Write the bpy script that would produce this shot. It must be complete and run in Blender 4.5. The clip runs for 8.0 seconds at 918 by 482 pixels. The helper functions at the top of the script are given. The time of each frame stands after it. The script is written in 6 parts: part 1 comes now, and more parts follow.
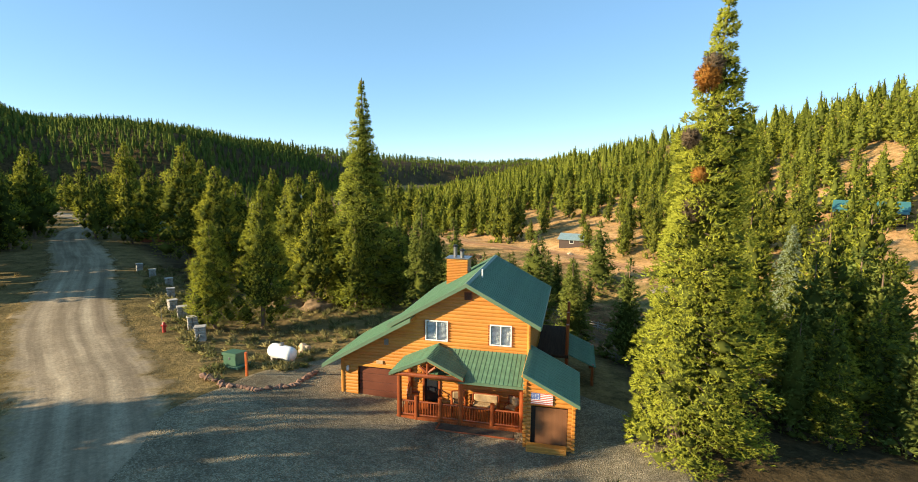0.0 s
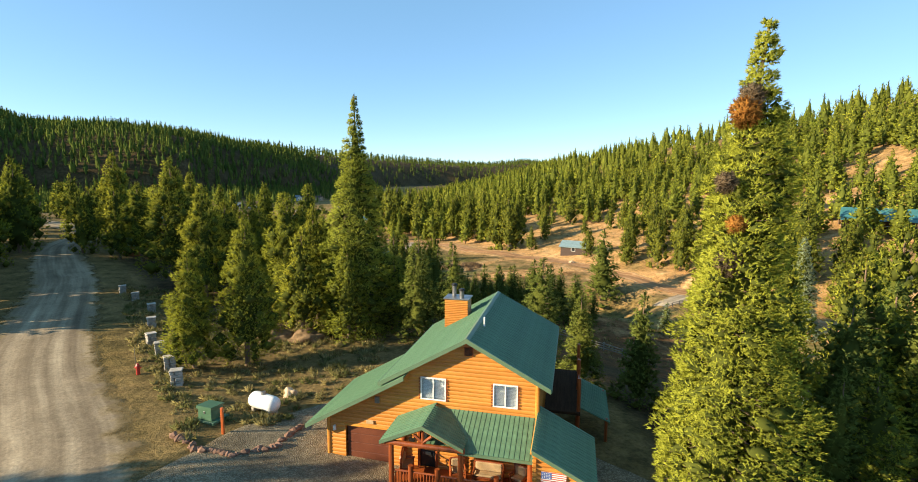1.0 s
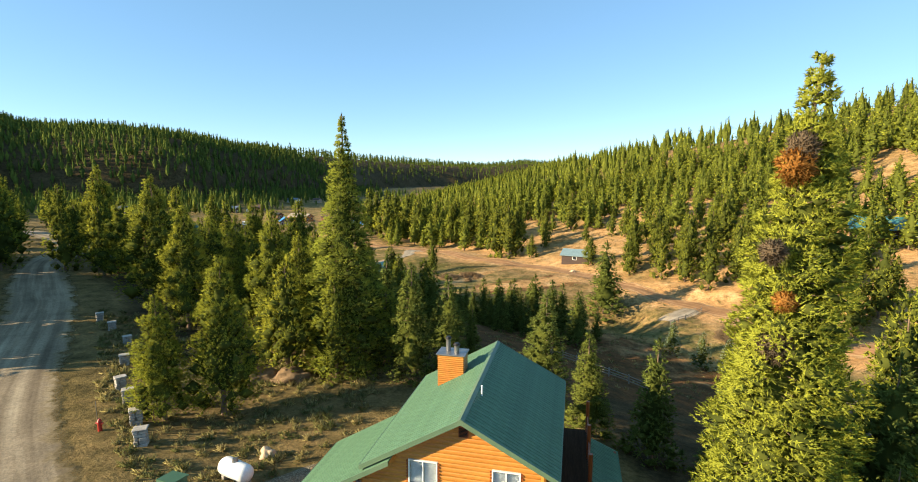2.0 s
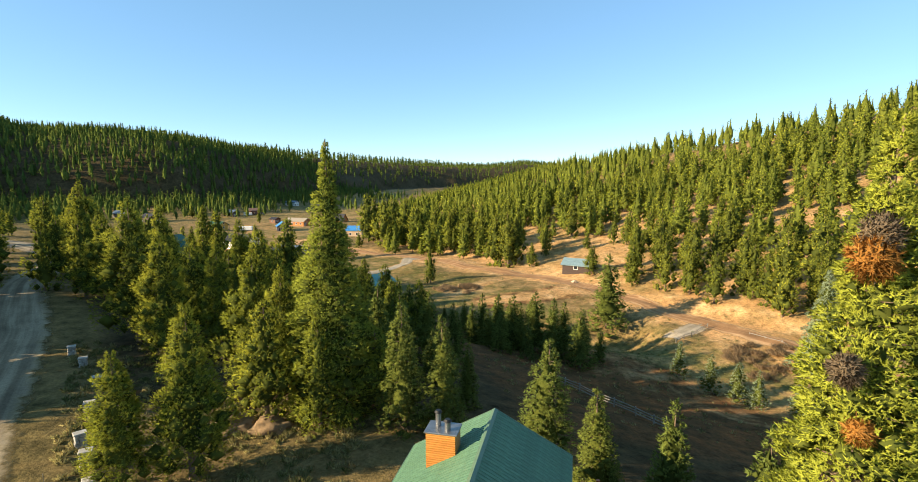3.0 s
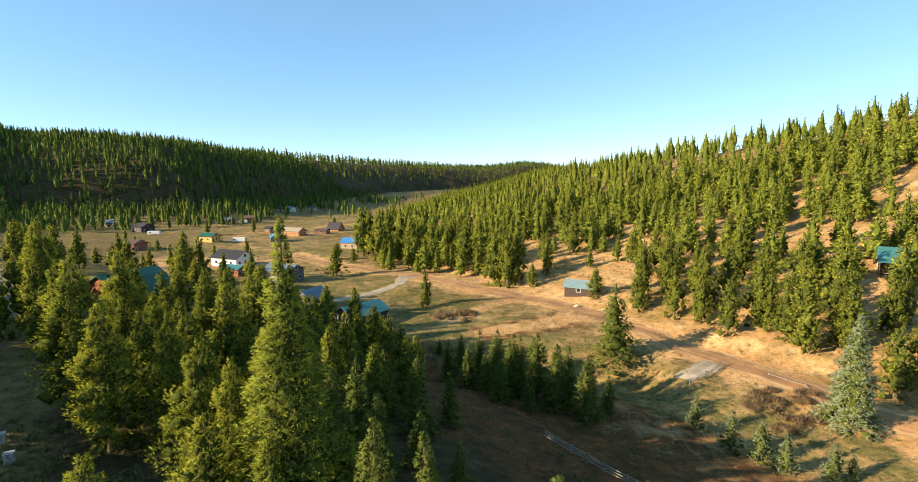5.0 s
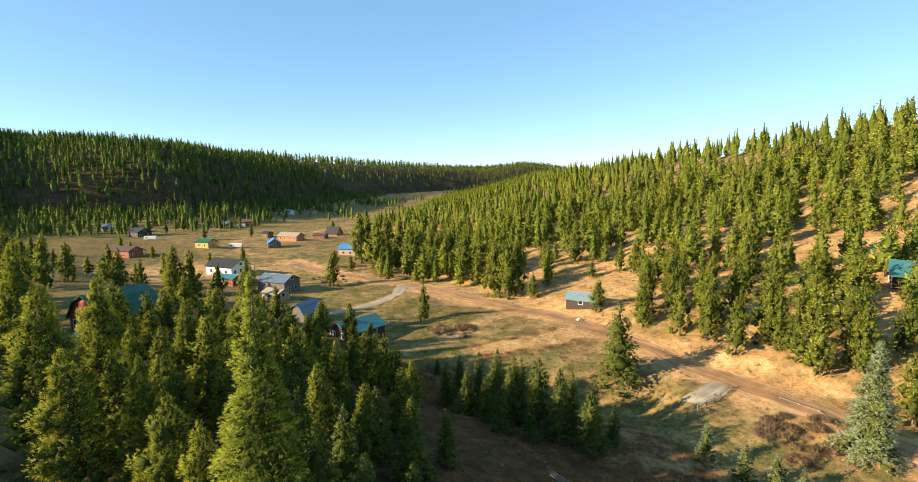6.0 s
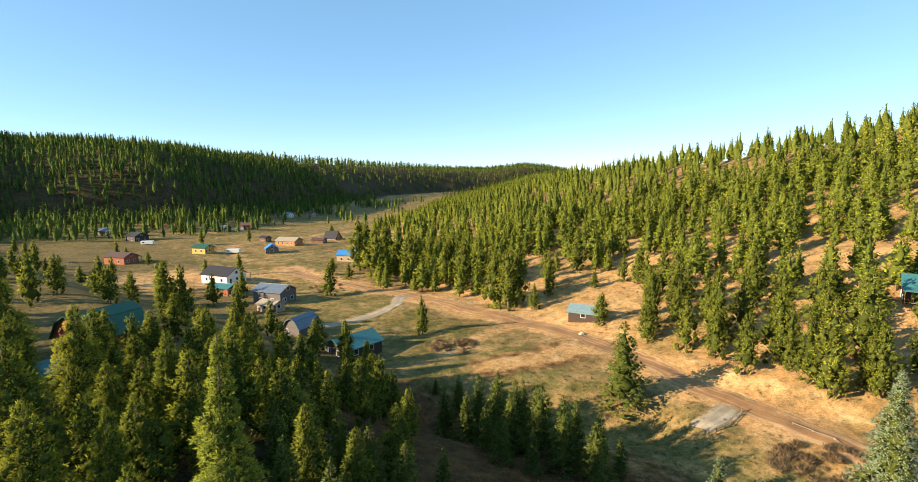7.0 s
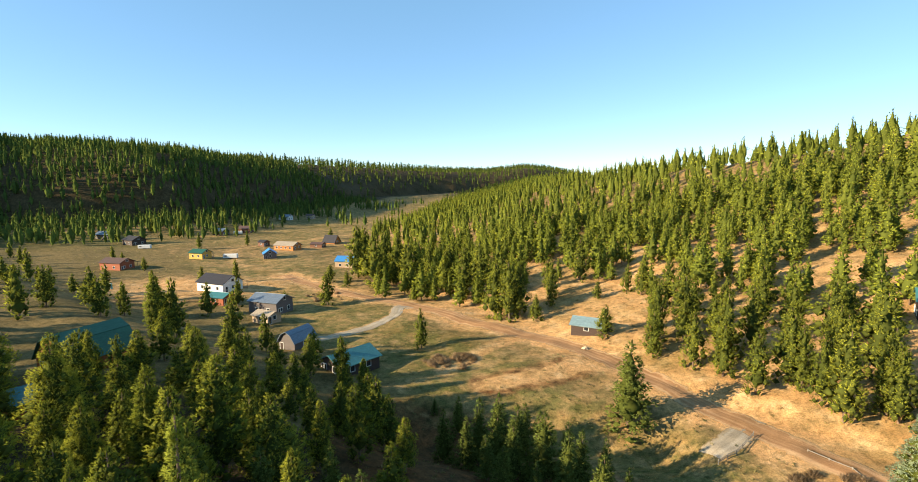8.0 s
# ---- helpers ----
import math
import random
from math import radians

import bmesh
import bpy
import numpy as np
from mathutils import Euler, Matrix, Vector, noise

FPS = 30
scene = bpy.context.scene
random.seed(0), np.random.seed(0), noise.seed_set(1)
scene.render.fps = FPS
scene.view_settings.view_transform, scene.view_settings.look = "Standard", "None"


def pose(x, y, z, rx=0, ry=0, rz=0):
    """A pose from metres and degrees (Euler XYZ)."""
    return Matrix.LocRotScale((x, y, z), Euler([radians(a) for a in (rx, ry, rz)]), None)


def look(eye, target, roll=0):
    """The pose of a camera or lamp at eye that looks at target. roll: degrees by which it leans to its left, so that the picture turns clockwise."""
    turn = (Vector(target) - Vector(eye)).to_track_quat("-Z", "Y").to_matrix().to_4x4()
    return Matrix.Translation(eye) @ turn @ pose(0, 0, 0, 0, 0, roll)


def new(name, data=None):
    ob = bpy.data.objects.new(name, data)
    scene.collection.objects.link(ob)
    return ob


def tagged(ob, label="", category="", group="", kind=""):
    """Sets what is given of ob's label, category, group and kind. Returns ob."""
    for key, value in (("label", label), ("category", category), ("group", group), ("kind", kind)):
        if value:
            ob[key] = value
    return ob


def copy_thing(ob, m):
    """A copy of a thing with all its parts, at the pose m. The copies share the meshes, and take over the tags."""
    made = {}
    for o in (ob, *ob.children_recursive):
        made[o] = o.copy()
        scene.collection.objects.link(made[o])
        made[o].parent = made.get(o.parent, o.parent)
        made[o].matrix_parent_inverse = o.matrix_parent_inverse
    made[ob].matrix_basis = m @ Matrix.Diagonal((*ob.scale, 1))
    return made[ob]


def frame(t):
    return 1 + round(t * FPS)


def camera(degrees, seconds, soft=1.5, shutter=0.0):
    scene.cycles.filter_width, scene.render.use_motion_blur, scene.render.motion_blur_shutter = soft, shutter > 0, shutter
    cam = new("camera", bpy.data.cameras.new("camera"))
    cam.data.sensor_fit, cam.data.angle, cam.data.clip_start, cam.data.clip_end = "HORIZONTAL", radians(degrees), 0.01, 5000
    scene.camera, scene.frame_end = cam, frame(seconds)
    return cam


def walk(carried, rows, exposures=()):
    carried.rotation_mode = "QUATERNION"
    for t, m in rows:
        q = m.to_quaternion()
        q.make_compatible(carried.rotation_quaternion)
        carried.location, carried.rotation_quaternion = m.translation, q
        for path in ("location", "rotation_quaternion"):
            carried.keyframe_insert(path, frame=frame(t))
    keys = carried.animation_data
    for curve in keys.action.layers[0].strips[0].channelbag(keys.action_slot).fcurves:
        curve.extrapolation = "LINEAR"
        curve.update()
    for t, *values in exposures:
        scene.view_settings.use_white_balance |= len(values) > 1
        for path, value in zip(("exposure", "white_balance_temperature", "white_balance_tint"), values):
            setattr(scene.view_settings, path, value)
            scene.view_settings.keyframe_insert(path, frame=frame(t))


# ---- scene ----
# camera: seconds, x, y, z, yaw, pitch, roll
cam = camera(85.0, 8.0, soft=0.9)
PATH = [
    (0.0, 0.060, 0.022, 13.040, 0.088, -7.535, 0.411),
    (0.5, 0.022, 1.624, 13.959, 0.068, -7.510, 0.352),
    (1.0, 0.068, 3.327, 14.943, 0.049, -7.490, 0.281),
    (1.5, 0.180, 5.114, 15.989, 0.032, -7.476, 0.202),
    (2.0, 0.344, 6.968, 17.093, 0.016, -7.466, 0.116),
    (2.5, 0.544, 8.874, 18.251, 0.001, -7.458, 0.026),
    (3.0, 0.768, 10.818, 19.457, -0.011, -7.453, -0.065),
    (3.5, 1.004, 12.789, 20.703, -0.021, -7.449, -0.154),
    (4.0, 1.242, 14.776, 21.981, -0.028, -7.445, -0.238),
    (4.5, 1.472, 16.769, 23.281, -0.033, -7.440, -0.315),
    (5.0, 1.687, 18.760, 24.593, -0.034, -7.433, -0.383),
    (5.5, 1.880, 20.741, 25.904, -0.033, -7.424, -0.437),
    (6.0, 2.046, 22.708, 27.202, -0.028, -7.411, -0.477),
    (6.5, 2.181, 24.655, 28.472, -0.020, -7.393, -0.498),
    (7.0, 2.283, 26.581, 29.697, -0.007, -7.370, -0.498),
    (7.5, 2.350, 28.483, 30.862, 0.009, -7.340, -0.475),
    (8.0, 2.383, 30.361, 31.949, 0.030, -7.302, -0.426),
]


def aim(x, y, z, yaw, pitch, roll):
    w, p = radians(yaw), radians(pitch)
    return look((x, y, z), (x - math.sin(w) * math.cos(p), y + math.cos(w) * math.cos(p), z + math.sin(p)), roll)


walk(cam, [(row[0], aim(*row[1:])) for row in PATH])

# world, sun
SUN_AZ, SUN_EL = radians(252.0), radians(19.5)   # clockwise from +y, above the horizon
sun_to = Vector((math.sin(SUN_AZ) * math.cos(SUN_EL), math.cos(SUN_AZ) * math.cos(SUN_EL), math.sin(SUN_EL)))
world = bpy.data.worlds.new("sky")
scene.world = world
world.use_nodes = True
wn = world.node_tree.nodes
sky = wn.new("ShaderNodeTexSky")
sky.sky_type, sky.sun_disc = "NISHITA", False
sky.sun_elevation, sky.sun_rotation = SUN_EL, SUN_AZ
sky.altitude, sky.air_density, sky.dust_density, sky.ozone_density = 2500, 1.0, 0.05, 1.0
clear = wn.new("ShaderNodeMix")            # thin, clear mountain air: less glare low down, more blue
clear.data_type, clear.blend_type = "RGBA", "MULTIPLY"
clear.inputs[0].default_value, clear.inputs[7].default_value = 1.0, (0.48, 0.53, 0.6, 1)
blue_air = wn.new("ShaderNodeMix")
blue_air.data_type, blue_air.blend_type = "RGBA", "ADD"
blue_air.inputs[0].default_value, blue_air.inputs[7].default_value = 1.0, (0.46, 1.05, 1.45, 1)
world.node_tree.links.new(sky.outputs[0], clear.inputs[6])
world.node_tree.links.new(clear.outputs[2], blue_air.inputs[6])
world.node_tree.links.new(blue_air.outputs[2], wn["Background"].inputs[0])
wn["Background"].inputs[1].default_value = 0.108
lamp = bpy.data.lights.new("sun", "SUN")
lamp.energy, lamp.angle, lamp.color = 5.0, radians(0.5), (1.0, 0.82, 0.55)
sun_ob = new("sun", lamp)
sun_ob.matrix_world = look((0, 0, 0), tuple(-sun_to))
scene.view_settings.exposure = 1.25


# materials
def nodes_of(name):
    m = bpy.data.materials.new(name)
    m.use_nodes = True
    return m, m.node_tree.nodes, m.node_tree.links, m.node_tree.nodes["Principled BSDF"]


def ramp(nt, links, fac, stops):
    r = nt.new("ShaderNodeValToRGB")
    while len(r.color_ramp.elements) < len(stops):
        r.color_ramp.elements.new(0.5)
    for e, (p, c) in zip(r.color_ramp.elements, stops):
        e.position, e.color = p, (*c, 1)
    links.new(fac, r.inputs[0])
    return r.outputs[0]


def noise_node(nt, links, scale, detail=4.0, rough=0.55, coord="Object", stretch=None):
    tc = nt.new("ShaderNodeTexCoord")
    n = nt.new("ShaderNodeTexNoise")
    n.inputs["Scale"].default_value, n.inputs["Detail"].default_value, n.inputs["Roughness"].default_value = scale, detail, rough
    if stretch:
        mp = nt.new("ShaderNodeMapping")
        mp.inputs["Scale"].default_value = stretch
        links.new(tc.outputs[coord], mp.inputs[0])
        links.new(mp.outputs[0], n.inputs["Vector"])
    else:
        links.new(tc.outputs[coord], n.inputs["Vector"])
    return n.outputs["Fac"]


def mix_col(nt, links, fac, a, b, mode="MIX"):
    m = nt.new("ShaderNodeMix")
    m.data_type, m.blend_type = "RGBA", mode
    for slot, v in ((0, fac), (6, a), (7, b)):
        if isinstance(v, (int, float)):
            m.inputs[slot].default_value = v
        elif isinstance(v, tuple):
            m.inputs[slot].default_value = (*v, 1)
        else:
            links.new(v, m.inputs[slot])
    return m.outputs[2]


def plain(name, a, b, scale=3.0, rough=0.7, metal=0.0, bump=0.2, fine=40.0, stretch=None, varied=0.0, spec=0.5):
    """Two tones by a coarse noise, a fine grain over it, and a bump."""
    m, nt, links, bs = nodes_of(name)
    c = ramp(nt, links, noise_node(nt, links, scale, stretch=stretch), ((0.3, a), (0.7, b)))
    f = noise_node(nt, links, fine, 3.0, 0.6, stretch=stretch)
    g = ramp(nt, links, f, ((0.25, (0.72, 0.72, 0.72)), (0.75, (1.18, 1.18, 1.18))))
    c = mix_col(nt, links, 1.0, c, g, "MULTIPLY")
    if varied:
        oi = nt.new("ShaderNodeObjectInfo")
        v = ramp(nt, links, oi.outputs["Random"], ((0.0, (1 - varied,) * 3), (1.0, (1 + varied,) * 3)))
        c = mix_col(nt, links, 1.0, c, v, "MULTIPLY")
    links.new(c, bs.inputs["Base Color"])
    bs.inputs["Roughness"].default_value, bs.inputs["Metallic"].default_value = rough, metal
    bs.inputs["Specular IOR Level"].default_value = spec
    if bump:
        b_ = nt.new("ShaderNodeBump")
        b_.inputs["Strength"].default_value, b_.inputs["Distance"].default_value = bump, 0.02
        links.new(f, b_.inputs["Height"])
        links.new(b_.outputs[0], bs.inputs["Normal"])
    return m


def foliage(name, a, b, through_light=0.3, by_tone=False):
    """Needles: diffuse with light coming through; each tree has its own tone."""
    m, nt, links, bs = nodes_of(name)
    nt.remove(bs)
    if by_tone:
        at = nt.new("ShaderNodeAttribute")
        at.attribute_name = "tone"
        r = at.outputs["Fac"]
    else:
        r = nt.new("ShaderNodeObjectInfo").outputs["Random"]
    c = ramp(nt, links, r, ((0.0, a), (1.0, b)))
    isl = nt.new("ShaderNodeNewGeometry")
    v = ramp(nt, links, isl.outputs["Random Per Island"], ((0.0, (0.72, 0.75, 0.78)), (0.6, (1.02, 1.02, 1.0)), (1.0, (1.3, 1.26, 1.1))))
    c = mix_col(nt, links, 1.0, c, v, "MULTIPLY")
    d = nt.new("ShaderNodeBsdfDiffuse")
    t = nt.new("ShaderNodeBsdfTranslucent")
    mx = nt.new("ShaderNodeMixShader")
    mx.inputs[0].default_value = through_light
    links.new(c, d.inputs[0])
    links.new(c, t.inputs[0])
    links.new(d.outputs[0], mx.inputs[1])
    links.new(t.outputs[0], mx.inputs[2])
    links.new(mx.outputs[0], nt["Material Output"].inputs[0])
    return m


PINE = foliage("pine_needles", (0.21, 0.235, 0.032), (0.32, 0.325, 0.043))
FIR = foliage("fir_needles", (0.34, 0.36, 0.05), (0.35, 0.37, 0.05))
TALL = foliage("tall_spruce_needles", (0.26, 0.29, 0.045), (0.265, 0.295, 0.045))
PINE_TONE = foliage("shrub_leaves", (0.06, 0.08, 0.02), (0.09, 0.11, 0.025), by_tone=True)
SPRUCE = foliage("spruce_needles", (0.14, 0.185, 0.05), (0.2, 0.23, 0.05))
BLUE = foliage("blue_spruce_needles", (0.26, 0.32, 0.2), (0.32, 0.38, 0.23))
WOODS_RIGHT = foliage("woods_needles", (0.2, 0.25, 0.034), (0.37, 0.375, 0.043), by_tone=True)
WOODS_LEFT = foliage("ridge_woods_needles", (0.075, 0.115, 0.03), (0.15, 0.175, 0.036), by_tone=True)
# inside of the woods' crowns: shade between boughs put into a darker green
WOODS_INNER_SHADE = foliage("inner_shade_needles", (0.125, 0.145, 0.028), (0.14, 0.16, 0.03))
# nearer trees: the dark gaps inside their crowns, shade painted deeper still
NEAR_INNER_SHADE = foliage("shaded_inner_needles", (0.09, 0.105, 0.023), (0.1, 0.115, 0.025))
BARK = plain("bark", (0.13, 0.085, 0.055), (0.24, 0.16, 0.1), 2.0, 0.95, bump=0.6, fine=14, stretch=(1, 1, 0.25))


# terrain
def smooth(a, b, v):
    u = np.clip((v - a) / (b - a), 0, 1)
    return u * u * (3 - 2 * u)


def wave(x, y, size, seed):
    """Cheap rolling relief, about -1 to 1."""
    k = 2 * math.pi / size
    return (np.sin(k * x * 0.83 + k * y * 0.55 + seed) + np.sin(k * y * 0.91 - k * x * 0.37 + 2.1 * seed)
            + np.sin(k * 1.9 * x - k * 1.3 * y + 3.7 * seed) * 0.6 + np.sin(k * 2.3 * y + k * 1.7 * x + 5.3 * seed) * 0.5) / 3.1


def hill_axes(x, y):
    """Along and up the slope across the valley."""
    along = (x - 59) * -0.6 + (y - 95) * 0.8
    bend = np.interp(along, (150, 305, 411, 691, 1124, 3000), (0, 62, 140, 390, 800, 2600))
    return along, (x - 59) * 0.8 + (y - 95) * 0.6 - bend


def left_axis(x, y):
    d1 = (x + 269) * -0.488 + (y - 530) * 0.873
    d2 = (x + 269) * -0.99 + (y - 530) * 0.14
    return np.minimum(d1, d2) + wave(x, y, 210, 1.0) * 14 + 620 * smooth(1150, 2300, y)


def height(x, y):
    x, y = np.asarray(x, float), np.asarray(y, float)
    s = (x + 27) * 0.78 + (y - 40) * 0.63 + 0.5 * np.clip(y - 140, 0, 200)
    far = np.hypot(x, y)
    z = 1.0 * (1 - smooth(1, 11, s)) - 11.0 * smooth(18, 70, s)
    z = z - 0.022 * np.clip(y - 170, 0, 450) * smooth(40, 90, s)
    z = z - 5.0 * np.exp(-((y - 111 + 0.05 * x) / 9.0) ** 2) * smooth(-25, -5, x) * (1 - smooth(34, 44, x))
    z = z - 2.8 * np.exp(-((x - 46) / 14.0) ** 2 - ((y - 83) / 14.0) ** 2)
    along, up = hill_axes(x, y)
    crest = (39 + 34 * np.exp(-np.clip(along, -40, 4000) / 150.0)) * (1 - 0.45 * smooth(600, 1300, along))
    u = np.clip((up - 9) / 221.0, 0, 1)
    rise = crest * (0.62 * u + 0.38 * u * u) * smooth(9, 26, up)
    rise = rise * (1 - 0.35 * smooth(230, 600, up)) + wave(x, y, 60, 2.0) * 2.2 * smooth(25, 70, up)
    rise = rise + 2.2 * smooth(9, 15, up) * (1 - smooth(24, 60, up)) * smooth(60, 20, along)
    z = z + rise * smooth(-160, -60, along)
    pad = np.exp(-(((x - 109.5) / 11.0) ** 2 + ((y - 134) / 10.0) ** 2) ** 2)
    z = z * (1 - pad) + 0.2 * pad
    d = left_axis(x, y)
    hl = 117 * (1 - np.exp(-np.clip(d, 0, None) / 110.0)) * smooth(0, 30, d) * (1 - 0.22 * smooth(620, 1150, y) - 0.25 * smooth(1150, 1900, y)) * (1 - 0.17 * smooth(320, 490, -x))
    z = z + hl + 8 * smooth(-110, 0, d) * smooth(250, 420, y) + wave(x, y, 150, 4.0) * 4 * smooth(20, 120, d)
    # far end of the valley
    z = z + 14 * smooth(2250, 2900, y + 0.15 * x) * (1 - smooth(0, 120, d) * 0.8)
    # relief
    z = z + wave(x, y, 17, 7.0) * 0.35 * smooth(24, 50, s) * (1 - smooth(200, 500, far)) + wave(x, y, 55, 3.0) * 0.8 * smooth(40, 90, s)
    z = z + wave(x, y, 6.0, 9.0) * 0.08 * smooth(16, 30, s)
    return z


def zat(x, y):
    return float(height(x, y))


def strip_dist(x, y, line):
    """Distance from a polyline."""
    best = np.full(np.shape(x), 1e9)
    for (ax, ay), (bx, by) in zip(line, line[1:]):
        dx, dy = bx - ax, by - ay
        t = np.clip(((x - ax) * dx + (y - ay) * dy) / (dx * dx + dy * dy), 0, 1)
        best = np.minimum(best, np.hypot(x - ax - t * dx, y - ay - t * dy))
    return best


NEAR_ROAD = [(16, -28), (-2, 0), (-19, 24.5), (-24.6, 31), (-32.8, 40.8), (-50, 65.6), (-57.5, 74.5), (-75, 96.5), (-89, 122), (-118, 145), (-150, 160)]
VALLEY_ROAD = [(82, 60), (66, 86), (55.5, 104), (47.5, 121), (38.5, 140), (28, 155), (14, 168), (-4, 186), (-24, 205), (-50, 226), (-80, 262)]
TRACK = [(-12, 193), (-17.5, 193.5), (-18.4, 184.5), (-22.5, 174), (-29.5, 167), (-38, 160)]
SPUR = [(21, 161), (13.8, 156.9), (4.3, 144.8), (-1, 138)]
VALLEY_LANE = [(-80, 262), (-120, 300), (-150, 360), (-120, 420), (-60, 520), (-90, 700), (-40, 900)]
BANK = [(9, 130.5), (19, 133.5), (29, 139)]
APRON = [(54.0, 114.0), (49.5, 109.5), (45.0, 106.0), (41.5, 104.0)]


def axis_marks(lo, hi, c, fine, span, grow):
    """Grid lines, close about c and wider away from it."""
    out = [c]
    for sign, end in ((1, hi), (-1, lo)):
        v, step = c, fine
        while (end - v) * sign > 0:
            if abs(v - c) > span:
                step *= grow
            v += sign * step
            out.append(v)
    return np.array(sorted(out))


def mesh_from(name, verts, faces, attrs=(), normals=None, slots=None):
    """A mesh from numpy arrays of corners and of triangles or quads."""
    me = bpy.data.meshes.new(name)
    n, k = faces.shape
    me.vertices.add(len(verts))
    me.vertices.foreach_set("co", np.ascontiguousarray(verts, np.float32).ravel())
    me.loops.add(n * k)
    me.loops.foreach_set("vertex_index", np.ascontiguousarray(faces, np.int32).ravel())
    me.polygons.add(n)
    me.polygons.foreach_set("loop_start", np.arange(0, n * k, k, dtype=np.int32))
    me.polygons.foreach_set("loop_total", np.full(n, k, np.int32))
    for key, vals in attrs:
        a = me.attributes.new(key, "FLOAT", "POINT")
        a.data.foreach_set("value", np.ascontiguousarray(vals, np.float32))
    if slots is not None:
        me.polygons.foreach_set("material_index", np.ascontiguousarray(slots, np.int32))
    if normals is not None:
        a = me.attributes.new("custom_normal", "FLOAT_VECTOR", "POINT")
        a.data.foreach_set("vector", np.ascontiguousarray(normals, np.float32).ravel())
    me.update(calc_edges=True)
    return me


gx = axis_marks(-2600, 2600, 10, 1.7, 66, 1.03)
gy = axis_marks(-400, 4600, 66, 1.7, 78, 1.024)
GX, GY = np.meshgrid(gx, gy)
GZ = height(GX, GY)
for line, half in ((NEAR_ROAD, 4.0), (VALLEY_ROAD, 3.4)):
    GZ = GZ - 0.10 * (1 - smooth(half - 1.2, half - 0.4, strip_dist(GX, GY, line)))
GZ = GZ - 0.10 * (1 - smooth(0.0, 1.0, np.hypot((GX + 2) / 13.0, (GY - 20) / 9.5) * 3 - 2.2))
nxg, nyg = len(gx), len(gy)
ii = np.arange(nxg * nyg).reshape(nyg, nxg)
quads = np.stack([ii[:-1, :-1], ii[:-1, 1:], ii[1:, 1:], ii[1:, :-1]], -1).reshape(-1, 4)
along_g, up_g = hill_axes(GX, GY)
d_left = left_axis(GX, GY)
s_g = (GX + 27) * 0.78 + (GY - 40) * 0.63
bare = np.maximum.reduce([
    smooth(2, 12, up_g + wave(GX, GY, 26, 5.0) * 5) * (0.62 - 0.2 * smooth(60, 200, up_g)) * smooth(-60, -30, along_g),
    (1 - smooth(4, 9, strip_dist(GX, GY, VALLEY_ROAD) + wave(GX, GY, 13, 3.0) * 2.5)) * 0.95,
    (1 - smooth(1.2, 3.0, strip_dist(GX, GY, TRACK))) * 0.8,
    (1 - smooth(1.5, 3.5, strip_dist(GX, GY, SPUR))) * 0.8,
    (1 - smooth(2.0, 5.0, strip_dist(GX, GY, VALLEY_LANE))) * 0.6,
    0.9 * np.exp(-(((GX + 105) / 60) ** 2 + ((GY - 232) / 32) ** 2)),
    0.6 * np.exp(-(((GX + 105) / 40) ** 2 + ((GY - 360) / 30) ** 2)),
    (1 - smooth(1.5, 5.0, strip_dist(GX, GY, BANK) + wave(GX, GY, 7, 1.0))) * 0.95,
    0.55 * smooth(-90, -30, d_left) * (1 - smooth(0, 40, d_left)) * smooth(300, 400, GY)])
bare = np.maximum(bare, 0.4 * smooth(55, 75, s_g) * (1 - smooth(0, 40, d_left)))
redness = np.maximum.reduce([
    smooth(24, 40, s_g) * (1 - smooth(72, 88, s_g)) * 0.9 * smooth(-14, 2, GX + 0.15 * GY) * (1 - smooth(112, 134, GY)),
    (1 - smooth(3.0, 8.0, strip_dist(GX, GY, BANK))) * 0.8,
    0.8 * np.exp(-(((GX + 104) / 30) ** 2 + ((GY - 222) / 26) ** 2)),
    0.55 * smooth(120, 260, d_left)])
green = np.maximum.reduce([
    0.9 * np.exp(-((up_g + 14) / 9.0) ** 2) * smooth(-30, 0, along_g) * (1 - smooth(120, 170, along_g)),
    0.75 * smooth(60, 75, s_g) * (1 - smooth(230, 420, GY)) * (1 - smooth(-14, 2, up_g)),
    0.6 * smooth(330, 420, GY) * (1 - smooth(-60, 10, d_left)) * (1 - smooth(-30, 10, up_g))])
litter_and_shade = np.maximum.reduce([
    0.95 * smooth(-50, 0, d_left), 0.35 * smooth(40, 100, up_g) * smooth(100, 200, along_g),
    0.85 * smooth(4, 9, s_g) * (1 - smooth(38, 50, s_g)) * smooth(44, 54, GY) * (1 - smooth(90, 120, GY)) * (1 - smooth(2, 14, GX)),
    0.8 * (1 - smooth(-30, -12, s_g)) * smooth(40, 60, GY),
    # slope right of the yard: its deep shade painted as dark ground
    0.95 * smooth(10, 13, GX) * (1 - smooth(38, 46, GX)) * smooth(14, 18, GY) * (1 - smooth(50, 62, GY))])
me = mesh_from("ground", np.stack([GX, GY, GZ], -1).reshape(-1, 3), quads,
               (("bare", bare.ravel()), ("redness", redness.ravel()), ("green", green.ravel()), ("litter_and_shade", litter_and_shade.ravel())))
me.polygons.foreach_set("use_smooth", np.ones(len(quads), bool))


